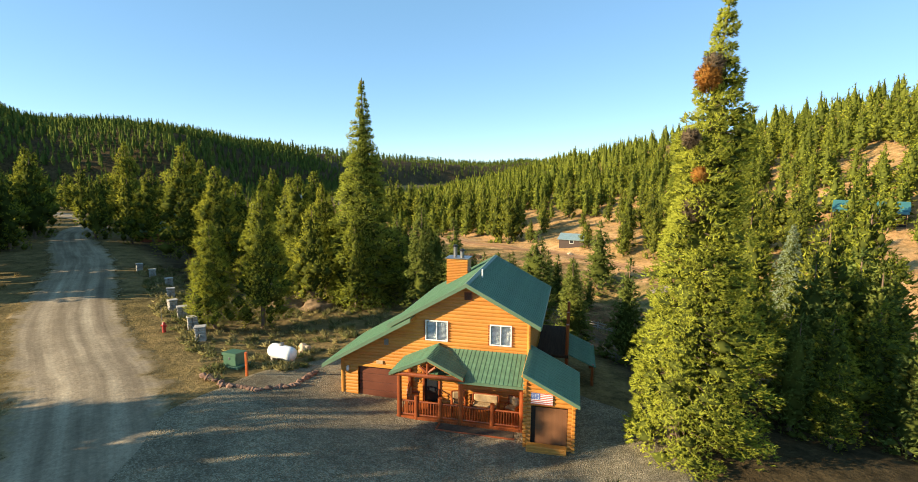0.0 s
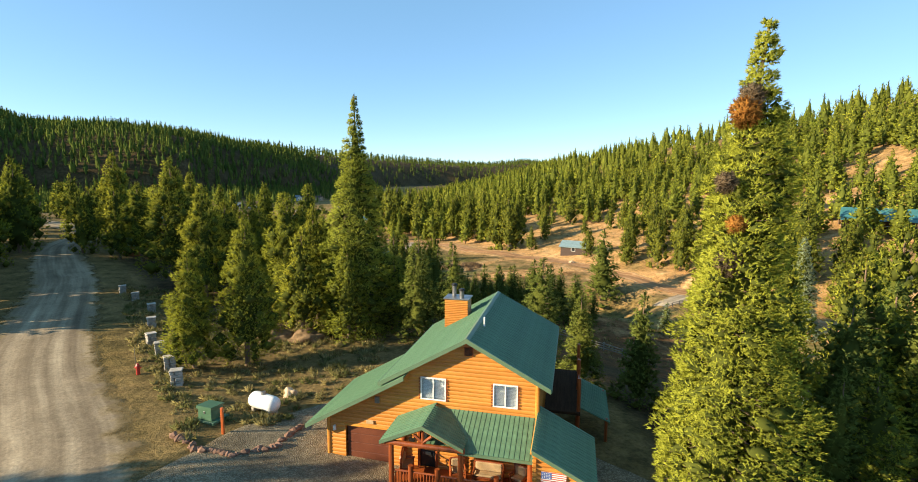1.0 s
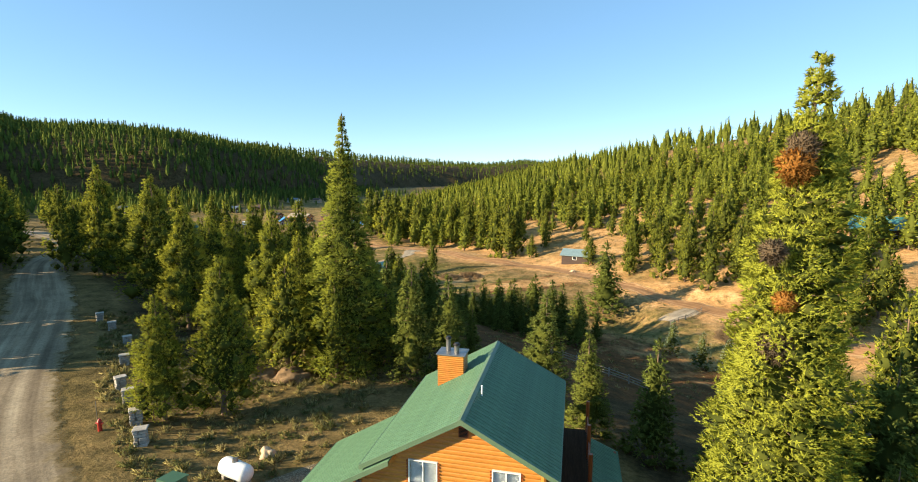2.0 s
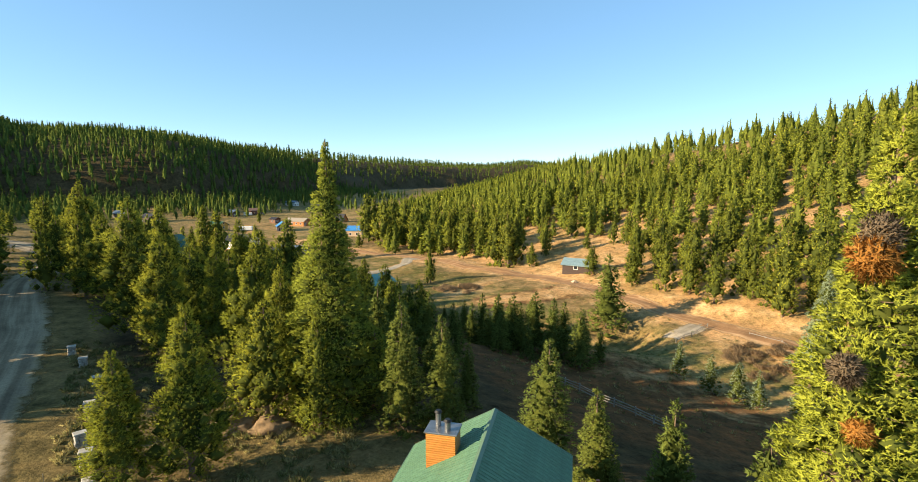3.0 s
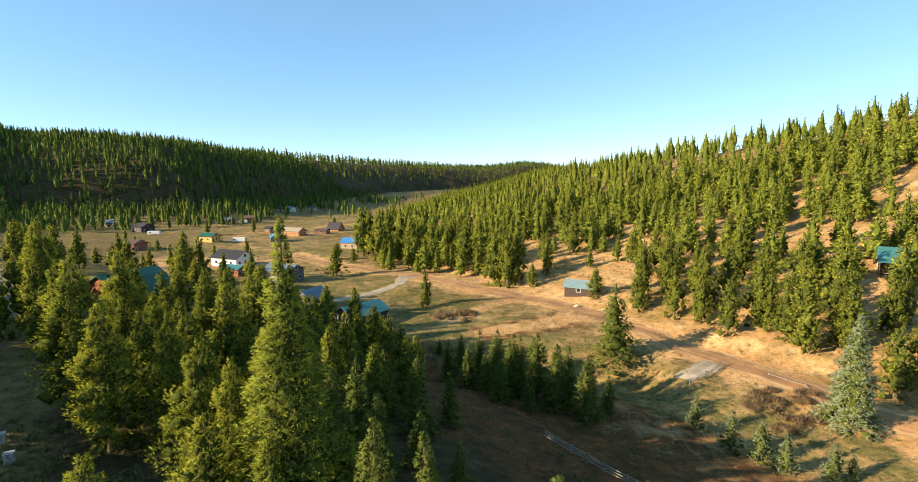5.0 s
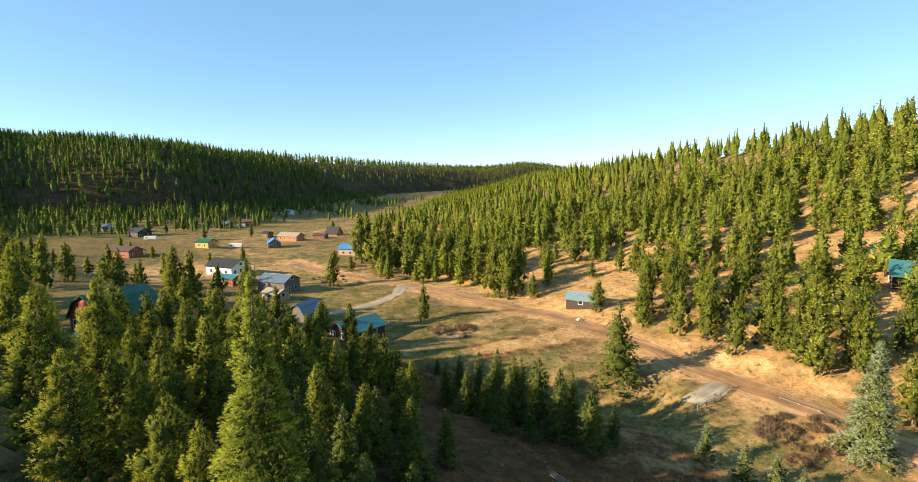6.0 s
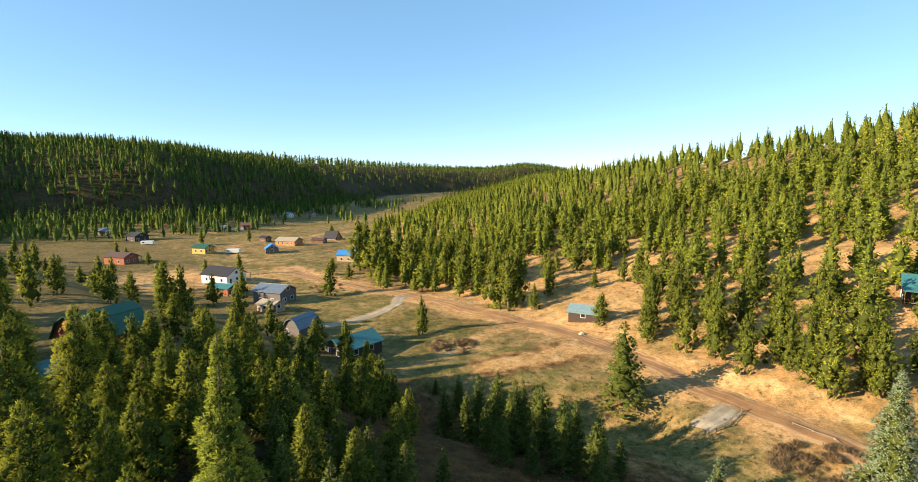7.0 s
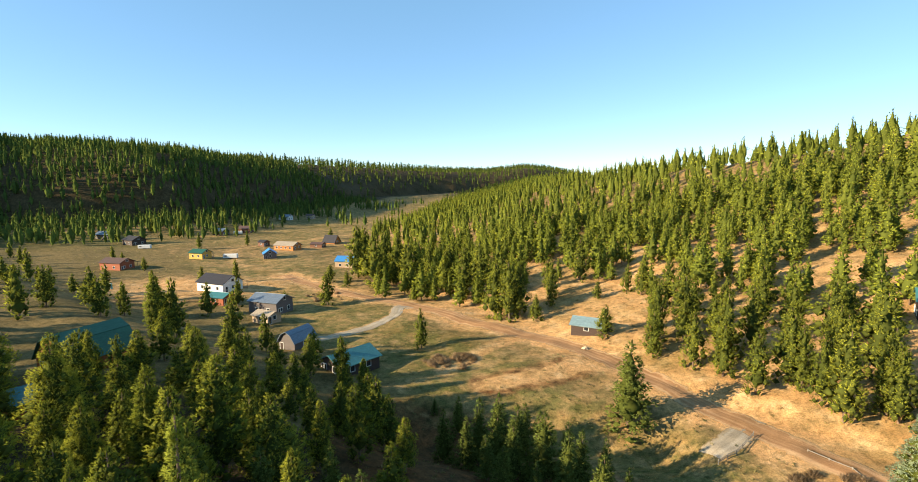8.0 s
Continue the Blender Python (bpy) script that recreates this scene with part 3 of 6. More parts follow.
def conifer(seed, tall, wide, kind, tiers=16, round_=6, per=26, fan=3, blade=0.4, bare_to=0.1, limbs=True, power=0.8, one_sided=0.0, heart=0.5, slim=0.36, spire=0.0):
    """Trunk with limbs, and crown, of one conifer: boughs in tiers about the trunk."""
    rng = np.random.default_rng(seed)
    zs = np.linspace(0, tall, 9)
    bend = rng.normal(0, 0.012 * tall, (2,))
    px = bend[0] * (zs / tall) ** 2 * np.sin(zs / tall * 3)
    py = bend[1] * (zs / tall) ** 2
    r0 = 0.013 * tall + 0.05
    wood = [tube(np.stack([px, py, zs - 0.3], 1), r0 * (1 - 0.93 * zs / tall) + 0.012, 8)]
    at, outs, size = [], [], []
    lump = rng.uniform(0.62, 1.2, (6, 8)) if kind == "pine" else rng.uniform(0.78, 1.14, (6, 8))
    flat = {"pine": 0.5, "spruce": 0.3, "blue": 0.34}[kind]
    for i in range(tiers):
        w = i / tiers
        u0 = bare_to + (0.985 - bare_to) * (1 - (1 - w) ** 1.15)
        count = max(3, round(round_ * min(1.0, 0.35 + 1.5 * (1 - w))))
        if kind == "pine" and w < 0.16:
            count = max(3, count - 2)
        for k in range(count):
            u = min(0.985, u0 + rng.normal(0, 0.36 if kind == "pine" else 0.16) / tiers)
            if kind == "pine":
                prof = (1 - u) ** 0.72 * (0.68 + 0.32 * min(1.0, max(0.0, (u - bare_to) / 0.22)))
                droop = -0.12 + 0.5 * u
            elif kind == "spruce":
                prof = (1 - u) ** power * (1 - spire * max(0.0, (u - 0.68) / 0.32))
                droop = -0.42 + 0.75 * u
            else:
                prof = (1 - u) ** 0.86
                droop = -0.12 + 0.5 * u
            a = k * 6.2832 / count + i * 1.9 + rng.normal(0, 0.28)
            reach = wide * prof * lump[int(u * 5.99), int((a % 6.2832) / 6.2833 * 8)] * rng.uniform(0.8, 1.12) + 0.1
            reach *= 1 + one_sided * math.cos(a) * (1 - 0.6 * u)
            o = np.array([np.interp(u * tall, zs, px), np.interp(u * tall, zs, py), u * tall])
            out = np.array([math.cos(a), math.sin(a), 0.0])
            tip = o + out * reach + [0, 0, droop * reach]
            if limbs and reach > 0.8:
                wood.append(tube(o + np.outer([0, 0.4, 0.85], tip - o), np.array([0.04, 0.028, 0.01]) * (0.5 + 0.12 * reach), 3))
            at.append(o + (tip - o) * 0.62)
            outs.append(out)
            size.append((0.4 * reach, 0.3 * reach + 0.1, flat * 0.42 * reach + 0.55 * tall / tiers * (1.0 if kind == "pine" else 0.5)))
    at, outs, size = np.array(at), np.array(outs), np.array(size)
    crown = boughs(rng, at, outs, size, per, fan, blade, 0.18 if kind == "pine" else -0.06, 0.85, slim)
    tip = spikes(rng, np.stack([np.full(9, px[-1]), np.full(9, py[-1]), tall * np.linspace(0.93, 0.985, 9)], 1), np.tile([0, 0, 1.0], (9, 1)), 4, blade, blade * 0.4, 0.45)
    crown = with_core(crown, tip, 0)
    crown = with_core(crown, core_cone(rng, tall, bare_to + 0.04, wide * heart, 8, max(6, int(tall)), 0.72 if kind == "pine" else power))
    return merge(wood), crown


def tree_thing(name, seed, tall, wide, kind, mat, label, **kw):
    """A tree as an Empty with a trunk and a crown under it."""
    (tv, tf), (cv, cf, cn, cs) = conifer(seed, tall, wide, kind, **kw)
    top = new(name)
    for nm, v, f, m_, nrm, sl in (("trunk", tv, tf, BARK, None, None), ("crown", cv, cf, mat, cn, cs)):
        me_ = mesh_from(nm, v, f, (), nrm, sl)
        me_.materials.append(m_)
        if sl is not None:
            me_.materials.append(NEAR_INNER_SHADE)
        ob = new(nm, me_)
        ob.parent = top
    return tagged(top, label, "tree")


def stand(proto, x, y, tall, wide_by=1.0, turn=0.0, lean=(0.0, 0.0)):
    """A copy of a tree with its foot on the ground, tall metres high."""
    k = tall / proto["tall"]
    m_ = Matrix.Translation((x, y, zat(x, y) - 0.1)) @ Euler((lean[0], lean[1], turn)).to_matrix().to_4x4()
    c = copy_thing(proto, m_)
    c.scale = (k * wide_by, k * wide_by, k)
    return c


protos = []


def proto_set(name, kind, mat, label, group, count, tall, wide, seed, **kw):
    out = []
    for i in range(count):
        p = tree_thing(name, seed + i, tall, wide * (0.9 + 0.1 * (i % 3)), kind, mat, label, **kw)
        p["tall"] = tall
        tagged(p, group=group)
        out.append(p)
    protos.extend(out)
    return out


pines = proto_set("pine_tree", "pine", PINE, "tall pine with a bright yellow-green crown", "pines by the house", 5, 14.0, 4.5, 11, tiers=15, round_=7, per=36, fan=3, blade=0.38, bare_to=0.13, heart=0.36)
near_pines = proto_set("pine_tree", "pine", PINE, "tall pine with a bright yellow-green crown", "pines by the house", 4, 14.0, 4.3, 411, tiers=18, round_=7, per=88, fan=3, blade=0.27, bare_to=0.13, heart=0.36, slim=0.32)
thin_pines = proto_set("pine_tree", "pine", PINE, "tall pine with a bright yellow-green crown", "pines by the house", 5, 14.0, 4.6, 211, tiers=11, round_=6, per=22, fan=3, blade=0.5, bare_to=0.07, limbs=False, heart=0.4)
shade_pines = proto_set("pine_tree", "pine", PINE, "tall pine with a bright yellow-green crown", "pines by the house", 3, 14.0, 4.2, 311, tiers=8, round_=5, per=11, fan=2, blade=0.95, bare_to=0.08, limbs=False)
spruces = proto_set("spruce_tree", "spruce", SPRUCE, "dark green spruce with drooping branches", "spruces in the valley", 4, 9.0, 2.5, 31, tiers=14, round_=6, per=26, fan=3, blade=0.34, bare_to=0.03, limbs=False)
near_spruces = proto_set("spruce_tree", "spruce", SPRUCE, "dark green spruce with drooping branches", "spruces in the valley", 2, 9.0, 2.4, 431, tiers=20, round_=7, per=64, fan=3, blade=0.19, bare_to=0.03, slim=0.3)
blues = proto_set("blue_spruce", "blue", BLUE, "young silvery blue spruce on the meadow", "young blue spruces", 4, 4.5, 1.55, 51, tiers=12, round_=6, per=20, fan=3, blade=0.2, bare_to=0.02, limbs=False)

rng_t = random.Random(5)
# x, y, height of the tip
ROADSIDE_PINES = [
    (-19.6, 39.1, 9.3), (-16.4, 40.8, 11.6), (-17.4, 53.8, 13.0), (-14.2, 52.6, 12.0), (-24.6, 62.5, 12.6),
    (-29.7, 61.0, 13.8), (-37.0, 68.0, 17.0), (-33.5, 75.5, 11.5), (-29.0, 78.4, 13.6), (-43.0, 84.0, 15.2),
    (-53.0, 86.0, 13.6), (-62.8, 95.5, 18.6), (-62.0, 134.0, 12.5), (-31.0, 95.0, 8.5), (-41.0, 109.0, 8.4),
    (-14.6, 87.4, 5.6), (-11.4, 94.5, 4.8), (-22.0, 72.0, 11.0), (-47.0, 92.0, 12.6), (-22.0, 86.0, 8.0)]
VALLEY_PINES = [
    (-32.0, 144.0, -3.0), (-44.0, 146.0, 0.5), (-56.5, 156.6, 2.0), (-86.0, 159.0, 5.5), (-103.0, 155.0, 11.0),
    (-108.0, 176.0, 4.5), (-60.0, 137.0, 11.0), (-85.0, 149.0, 9.0), (-7.5, 154.5, -1.0), 
    (-31.0, 104.0, 3.0), (-38.0, 122.0, 4.0), (-52.0, 112.0, 6.0), (-24.0, 104.0, 1.5),
    (-57.5, 198.0, -6.0), (-52.0, 238.0, -4.0), (69.6, 154.0, 7.0), (64.5, 121.0, 7.0),
    (76.0, 122.5, 6.5), (72.5, 108.5, 3.5), (-96.0, 128.0, 15.0), (-121.0, 140.0, 15.0),
    (-16.0, 104.0, 1.0), (-12.0, 110.5, -1.0), (-23.0, 108.5, 1.5), (-8.5, 103.0, -0.5), (-19.0, 98.0, 3.0), (-27.0, 116.0, 1.5)]
SPRUCES = [
    (-3.5, 48.0, 10.2), (-0.2, 47.6, 9.2), (6.8, 44.5, 8.4), (9.6, 40.6, 6.6), (-2.6, 121.0, -9.5), (2.0, 116.5, -7.2),
    (5.4, 108.0, -3.6), (8.8, 112.0, -4.6), (13.7, 112.3, -6.5), (14.2, 96.6, -0.6), (16.4, 91.4, -0.6), (20.2, 88.0, -1.8),
    (7.9, 91.6, -2.6), (8.0, 102.0, -2.6), (11.4, 104.0, -2.9), (3.2, 103.0, -4.2), (17.8, 98.5, -2.9), (12.0, 90.0, -3.8),
    (-0.5, 108.0, -5.5), (33.0, 117.0, 3.0), (24.0, 90.5, -5.2), (-8.0, 63.0, 9.0), (-3.0, 70.0, 6.0),
    (-13.0, 57.0, 10.5), (-9.0, 58.5, 9.0), (-5.0, 56.0, 8.0), (-12.5, 66.0, 8.5), (-7.0, 74.0, 5.0), (-2.0, 62.0, 3.5), (-11.0, 79.0, 4.5), (-16.0, 74.0, 7.5), (1.5, 55.0, 4.5), (0.5, 76.0, 1.5),
    (6.0, 96.0, -3.5), (10.0, 97.0, -2.0), (14.5, 102.0, -3.0), (18.5, 93.5, -1.6), (22.0, 94.0, -3.0)]
YOUNG_BLUES = [(35.9, 87.5, -6.4), (38.8, 83.3, -7.1), (42.1, 81.6, -7.7), (43.5, 78.8, -7.9), (47.5, 75.8, -7.9), (50.2, 76.4, -9.6)]
SPRUCES.sort(key=lambda q: q[1])
# filling the copse between the road and the valley
COPSE = []
while len(COPSE) < 38:
    x, y = (rng_t.uniform(-62, -4), rng_t.uniform(56, 132)) if len(COPSE) > 10 else (rng_t.uniform(-34, -6), rng_t.uniform(46, 82))
    s_ = (x + 27) * 0.78 + (y - 40) * 0.63
    if not 13 < s_ < 62 or abs(x) > 0.84 * (y - 4) or (x > -14 and y > 100):
        continue
    if min(math.hypot(x - q[0], y - q[1]) for q in ROADSIDE_PINES + VALLEY_PINES + SPRUCES + COPSE) < 4.2:
        continue
    tip = zat(x, y) + ((rng_t.uniform(9.0, 13.0) if y < 80 else rng_t.uniform(6.5, 10.0)) if len(COPSE) > 10 else rng_t.uniform(11.0, 15.0))
    if -60 < x * 0.5 - y * 0.866 < -40:
        tip = max(min(tip, -9.5 + 0.344 * (69 - x * 0.866 - y * 0.5)), zat(x, y) + 6.5)
    COPSE.append((x, y, tip))


def lowered(rows):
    """Lower trees where the sun reaches the young spruces past them."""
    out = []
    for x, y, tip in rows:
        if -76 < x * 0.309 - y * 0.951 < -54 and y < 92:
            tip = max(min(tip, -9.5 + 0.354 * (62 - x * 0.951 - y * 0.309)), zat(x, y) + 4.5)
        out.append((x, y, tip))
    return out


COPSE, SPRUCES = lowered(COPSE), lowered(SPRUCES)
# shade trees on the far verge of the road
VERGE = []
for k in range(64):
    tall = rng_t.uniform(13.0, 17.0)
    VERGE.append((-72.0 + (k % 16) * 2.5 + rng_t.uniform(-1.4, 1.4), 27.0 - 0.93 * tall - 5.0 * (k // 16) + rng_t.uniform(-2, 1), tall + 0.8))
while len(VERGE) < 92:
    t_ = rng_t.uniform(0, 1)
    x, y = -44 - 50 * t_ - rng_t.uniform(6.5, 24) * 0.78, 52 + 64 * t_ - rng_t.uniform(6.5, 24) * 0.63
    if (y - 43) - 0.577 * (x + 31) > 0 and min(math.hypot(x - q[0], y - q[1]) for q in VERGE) > 2.8 and float(strip_dist(np.array(x), np.array(y), NEAR_ROAD)) > 7.5:
        VERGE.append((x, y, zat(x, y) + (rng_t.uniform(17.0, 22.0) if x < -0.98 * y else rng_t.uniform(13.0, 18.0))))
# single pines on the lower slope across the valley
LOWER_SLOPE = [
    (52.3, 133.5, 3.9), (58.6, 132.7, 8.3), (58.0, 120.4, 3.8), (65.8, 108.8, 8.3), (78.7, 117.9, 12.5), (49.5, 146.8, 8.0),
    (44.0, 200.7, 11.6), (39.6, 155.4, -0.6), (24.7, 173.6, -2.1), (13.1, 180.1, 7.0), (17.3, 176.6, 8.3), (20.3, 179.7, 7.0),
    (4.5, 206.0, 8.2), (-3.1, 213.4, 6.0), (-41.0, 258.5, 9.7), (-31.9, 228.9, 10.9), (-42.7, 249.5, 11.3), (-17.6, 227.8, 7.9),
    (-9.1, 223.0, 6.0), (-0.9, 215.5, 8.1), (54.2, 182.5, 5.3), (44.9, 181.8, -0.1), (61.3, 168.9, 9.3), (57.4, 179.0, 6.8),
    (-43.7, 201.1, 0.1), (-43.7, 231.8, -5.5), (-23.4, 236.4, 9.7), (-29.3, 243.4, 10.3), (9.6, 203.6, 10.6)]
while len(LOWER_SLOPE) < 58:
    x, y = rng_t.uniform(30, 150), rng_t.uniform(70, 215)
    along, up = hill_axes(np.array(x), np.array(y))
    if not (9 < up < 44 and -60 < along < 105) or x > 0.95 * (y - 8):
        continue
    if math.hypot((x - 107) / 11, (y - 130) / 9) < 1 or math.hypot(x - 97, y - 120) < 12 or math.hypot((x - 42) / 14, (y - 168) / 16) < 1 or math.hypot((x - 109) / 8, (y - 164) / 8) < 1:
        continue
    if float(strip_dist(np.array(x), np.array(y), VALLEY_ROAD)) < 7 or rng_t.random() > 0.35 + 0.03 * up:
        continue
    if min([math.hypot(x - q[0], y - q[1]) for q in LOWER_SLOPE] + [99]) < 5.0:
        continue
    LOWER_SLOPE.append((x, y, zat(x, y) + rng_t.uniform(9.0, 15.5)))
# trees dotted over the valley floor
VALLEY_DOTS = []
while len(VALLEY_DOTS) < 40:
    x, y = (rng_t.uniform(-300, -25), rng_t.uniform(180, 520)) if len(VALLEY_DOTS) < 16 else (rng_t.uniform(-170, -70), rng_t.uniform(130, 215))
    if abs(x) > 0.85 * y or float(left_axis(x, y)) > -20 or float(hill_axes(np.array(x), np.array(y))[1]) > -15:
        continue
    if float(strip_dist(np.array(x), np.array(y), VALLEY_ROAD)) < 8 or float(strip_dist(np.array(x), np.array(y), VALLEY_LANE)) < 8 or rng_t.random() > 0.25 + 0.75 * float(smooth(-60, -200, x)):
        continue
    VALLEY_DOTS.append((x, y, zat(x, y) + rng_t.uniform(6.0, 13.0)))
# trees on the slope beside the yard
SLOPE_FIRS = [(17.5, 30.0, 12.5), (25.5, 34.0, 10.5), (21.0, 27.0, 5.5), (24.5, 28.5, 6.0), (29.0, 33.0, 8.0), (33.5, 41.0, 12.0), (31.0, 50.0, 2.0), (28.0, 27.5, 7.0), (19.0, 24.0, 4.0)]
DARK_SLOPE = [(15.0, 27.5, 7.0), (18.2, 26.0, 6.0), (22.5, 31.0, 8.5), (15.5, 33.0, 8.0), (27.0, 31.0, 8.0), (19.5, 35.0, 9.0), (24.0, 25.0, 5.5), (13.0, 38.0, 7.0), (30.0, 37.0, 8.0)]
LEFT_VERGE = [(-74.0, 80.0, 15.0), (-77.0, 90.0, 17.0), (-82.0, 97.0, 16.0), (-90.0, 105.0, 18.0), (-84.0, 89.0, 16.5), (-97.0, 113.0, 17.0), (-94.0, 99.0, 18.0), (-104.0, 121.0, 17.0), (-106.0, 110.0, 18.0), (-69.0, 76.0, 13.0), (-112.0, 128.0, 16.0)]
GARAGE_PINES = [(-66.0, 90.0, 12.0), (-58.0, 88.0, 13.0), (-72.0, 101.0, 12.5), (-54.0, 98.0, 10.5), (-49.0, 103.0, 9.0), (-76.0, 108.0, 13.0), (-57.0, 106.0, 9.0)]
for kinds, rows in ((thin_pines, LOWER_SLOPE), (shade_pines, VALLEY_DOTS), (spruces, DARK_SLOPE), (thin_pines, LEFT_VERGE), (thin_pines, GARAGE_PINES), (pines, SLOPE_FIRS), (pines, COPSE), (shade_pines, VERGE), (near_pines, ROADSIDE_PINES[:12]), (pines, ROADSIDE_PINES[12:]), (thin_pines, VALLEY_PINES), (near_spruces, SPRUCES[:6]), (spruces, SPRUCES[6:]), (blues, YOUNG_BLUES)):
    for i, (x, y, tip) in enumerate(rows):
        tall = tip - zat(x, y)
        stand(kinds[i % len(kinds)], x, y, tall, rng_t.uniform(0.9, 1.12) * (1.25 if tall < 9 and kinds not in (spruces, near_spruces, blues) else 1.0), rng_t.uniform(0, 6.28), (rng_t.uniform(-0.02, 0.02), rng_t.uniform(-0.02, 0.02)))

# the tall trees that stand alone
big_blue = tree_thing("blue_spruce", 61, 17.4, 4.3, "blue", BLUE, "big silvery blue spruce beside the dirt road", tiers=22, round_=9, per=70, fan=3, blade=0.36, bare_to=0.02)
big_blue.location = (58.6, 87.6, zat(58.6, 87.6) - 0.1)
tall_spruce = tree_thing("spruce_tree", 71, 22.5, 5.0, "spruce", TALL, "very tall spruce with a thin pointed top behind the log house", tiers=32, round_=8, per=120, fan=3, blade=0.28, bare_to=0.05, power=0.95, heart=0.36, slim=0.32, spire=0.45)
tall_spruce.location = (-9.6, 50.1, zat(-9.6, 50.1))
big_fir = tree_thing("fir_tree", 83, 22.4, 3.5, "spruce", FIR, "tall leaning fir at the edge of the gravel yard", tiers=44, round_=8, per=130, fan=5, blade=0.25, slim=0.24, bare_to=0.07, power=0.68, one_sided=0.3, heart=0.36, spire=0.35)
big_fir.matrix_world = Matrix.Translation((10.4, 23.0, -1.0)) @ Euler((-0.045, 0.083, 0)).to_matrix().to_4x4()
for p in protos:
    for o in (*p.children, p):
        bpy.data.objects.remove(o)


# dead brooms in the fir
BROOM_ORANGE = foliage("dead_orange_needles", (0.38, 0.18, 0.045), (0.46, 0.23, 0.06))
BROOM_GREY = foliage("dead_grey_twigs", (0.16, 0.12, 0.08), (0.2, 0.15, 0.1))


def broom(x, y, z, r, mat, seed):
    rng = np.random.default_rng(seed)
    d = rng.normal(0, 1, (420, 3))
    d /= np.linalg.norm(d, axis=1, keepdims=True)
    v, f, nn = spikes(rng, d * (r * rng.uniform(0.3, 0.85, (420, 1))) * np.array([1, 1, 1.1]), d, 5, 0.22, 0.05, 0.5)
    me_ = mesh_from("dead_broom", v, f, (), nn)
    me_.materials.append(mat)
    o = new("dead_broom", me_)
    o.parent = big_fir
    o.matrix_parent_inverse = big_fir.matrix_world.inverted()
    o.location = (x, y, z)


broom(11.05, 23.1, 17.4, 0.66, BROOM_ORANGE, 1)
broom(11.35, 23.3, 17.95, 0.6, BROOM_GREY, 2)
broom(10.25, 22.6, 14.7, 0.42, BROOM_GREY, 3)
broom(10.75, 22.6, 13.1, 0.36, BROOM_ORANGE, 6)
broom(10.6, 22.7, 11.6, 0.62, BROOM_GREY, 4)


# woods on the slopes, too many to count
def wood_proto(seed, pads, per, fan, tall, wide, blade, inner=1):
    """A tree of the woods, with as much detail as its distance asks."""
    rng = np.random.default_rng(seed)
    power = rng.uniform(0.75, 1.05)
    u = 0.1 + 0.84 * ((np.arange(pads) + rng.uniform(0.2, 0.8, pads)) / pads) ** 1.1
    a = np.arange(pads) * 2.39996 + rng.normal(0, 0.35, pads)
    reach = wide * (0.04 + 0.96 * (1 - u) ** power) * np.minimum(1.0, 0.55 + 2.6 * (u - 0.08)) * rng.uniform(0.72, 1.18, pads)
    outs = np.stack([np.cos(a), np.sin(a), np.zeros(pads)], 1)
    at = outs * (reach * 0.58)[:, None] + np.stack([np.zeros(pads), np.zeros(pads), u * tall], 1)
    size = np.stack([0.42 * reach, 0.42 * reach + 0.1, 0.26 * reach + 0.9 * tall / pads], 1)
    full = pads > 20
    crown = boughs(rng, at, outs, size, per, fan, blade, 0.1, 1.0 if full else 0.0, 0.5)
    tip = spikes(rng, np.array([[0, 0, tall * f] for f in (0.88, 0.93, 0.97)]), np.tile([0, 0, 1.0], (3, 1)), 2, blade, blade * 0.45, 0.35)
    crown = with_core(crown, tip, 0)
    trunk = tube([[0, 0, -0.5], [0, 0, tall * 0.9]], [0.17, 0.04], 3)
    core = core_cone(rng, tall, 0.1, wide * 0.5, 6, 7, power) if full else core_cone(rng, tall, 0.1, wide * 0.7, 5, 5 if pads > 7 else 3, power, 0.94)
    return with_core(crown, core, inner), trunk


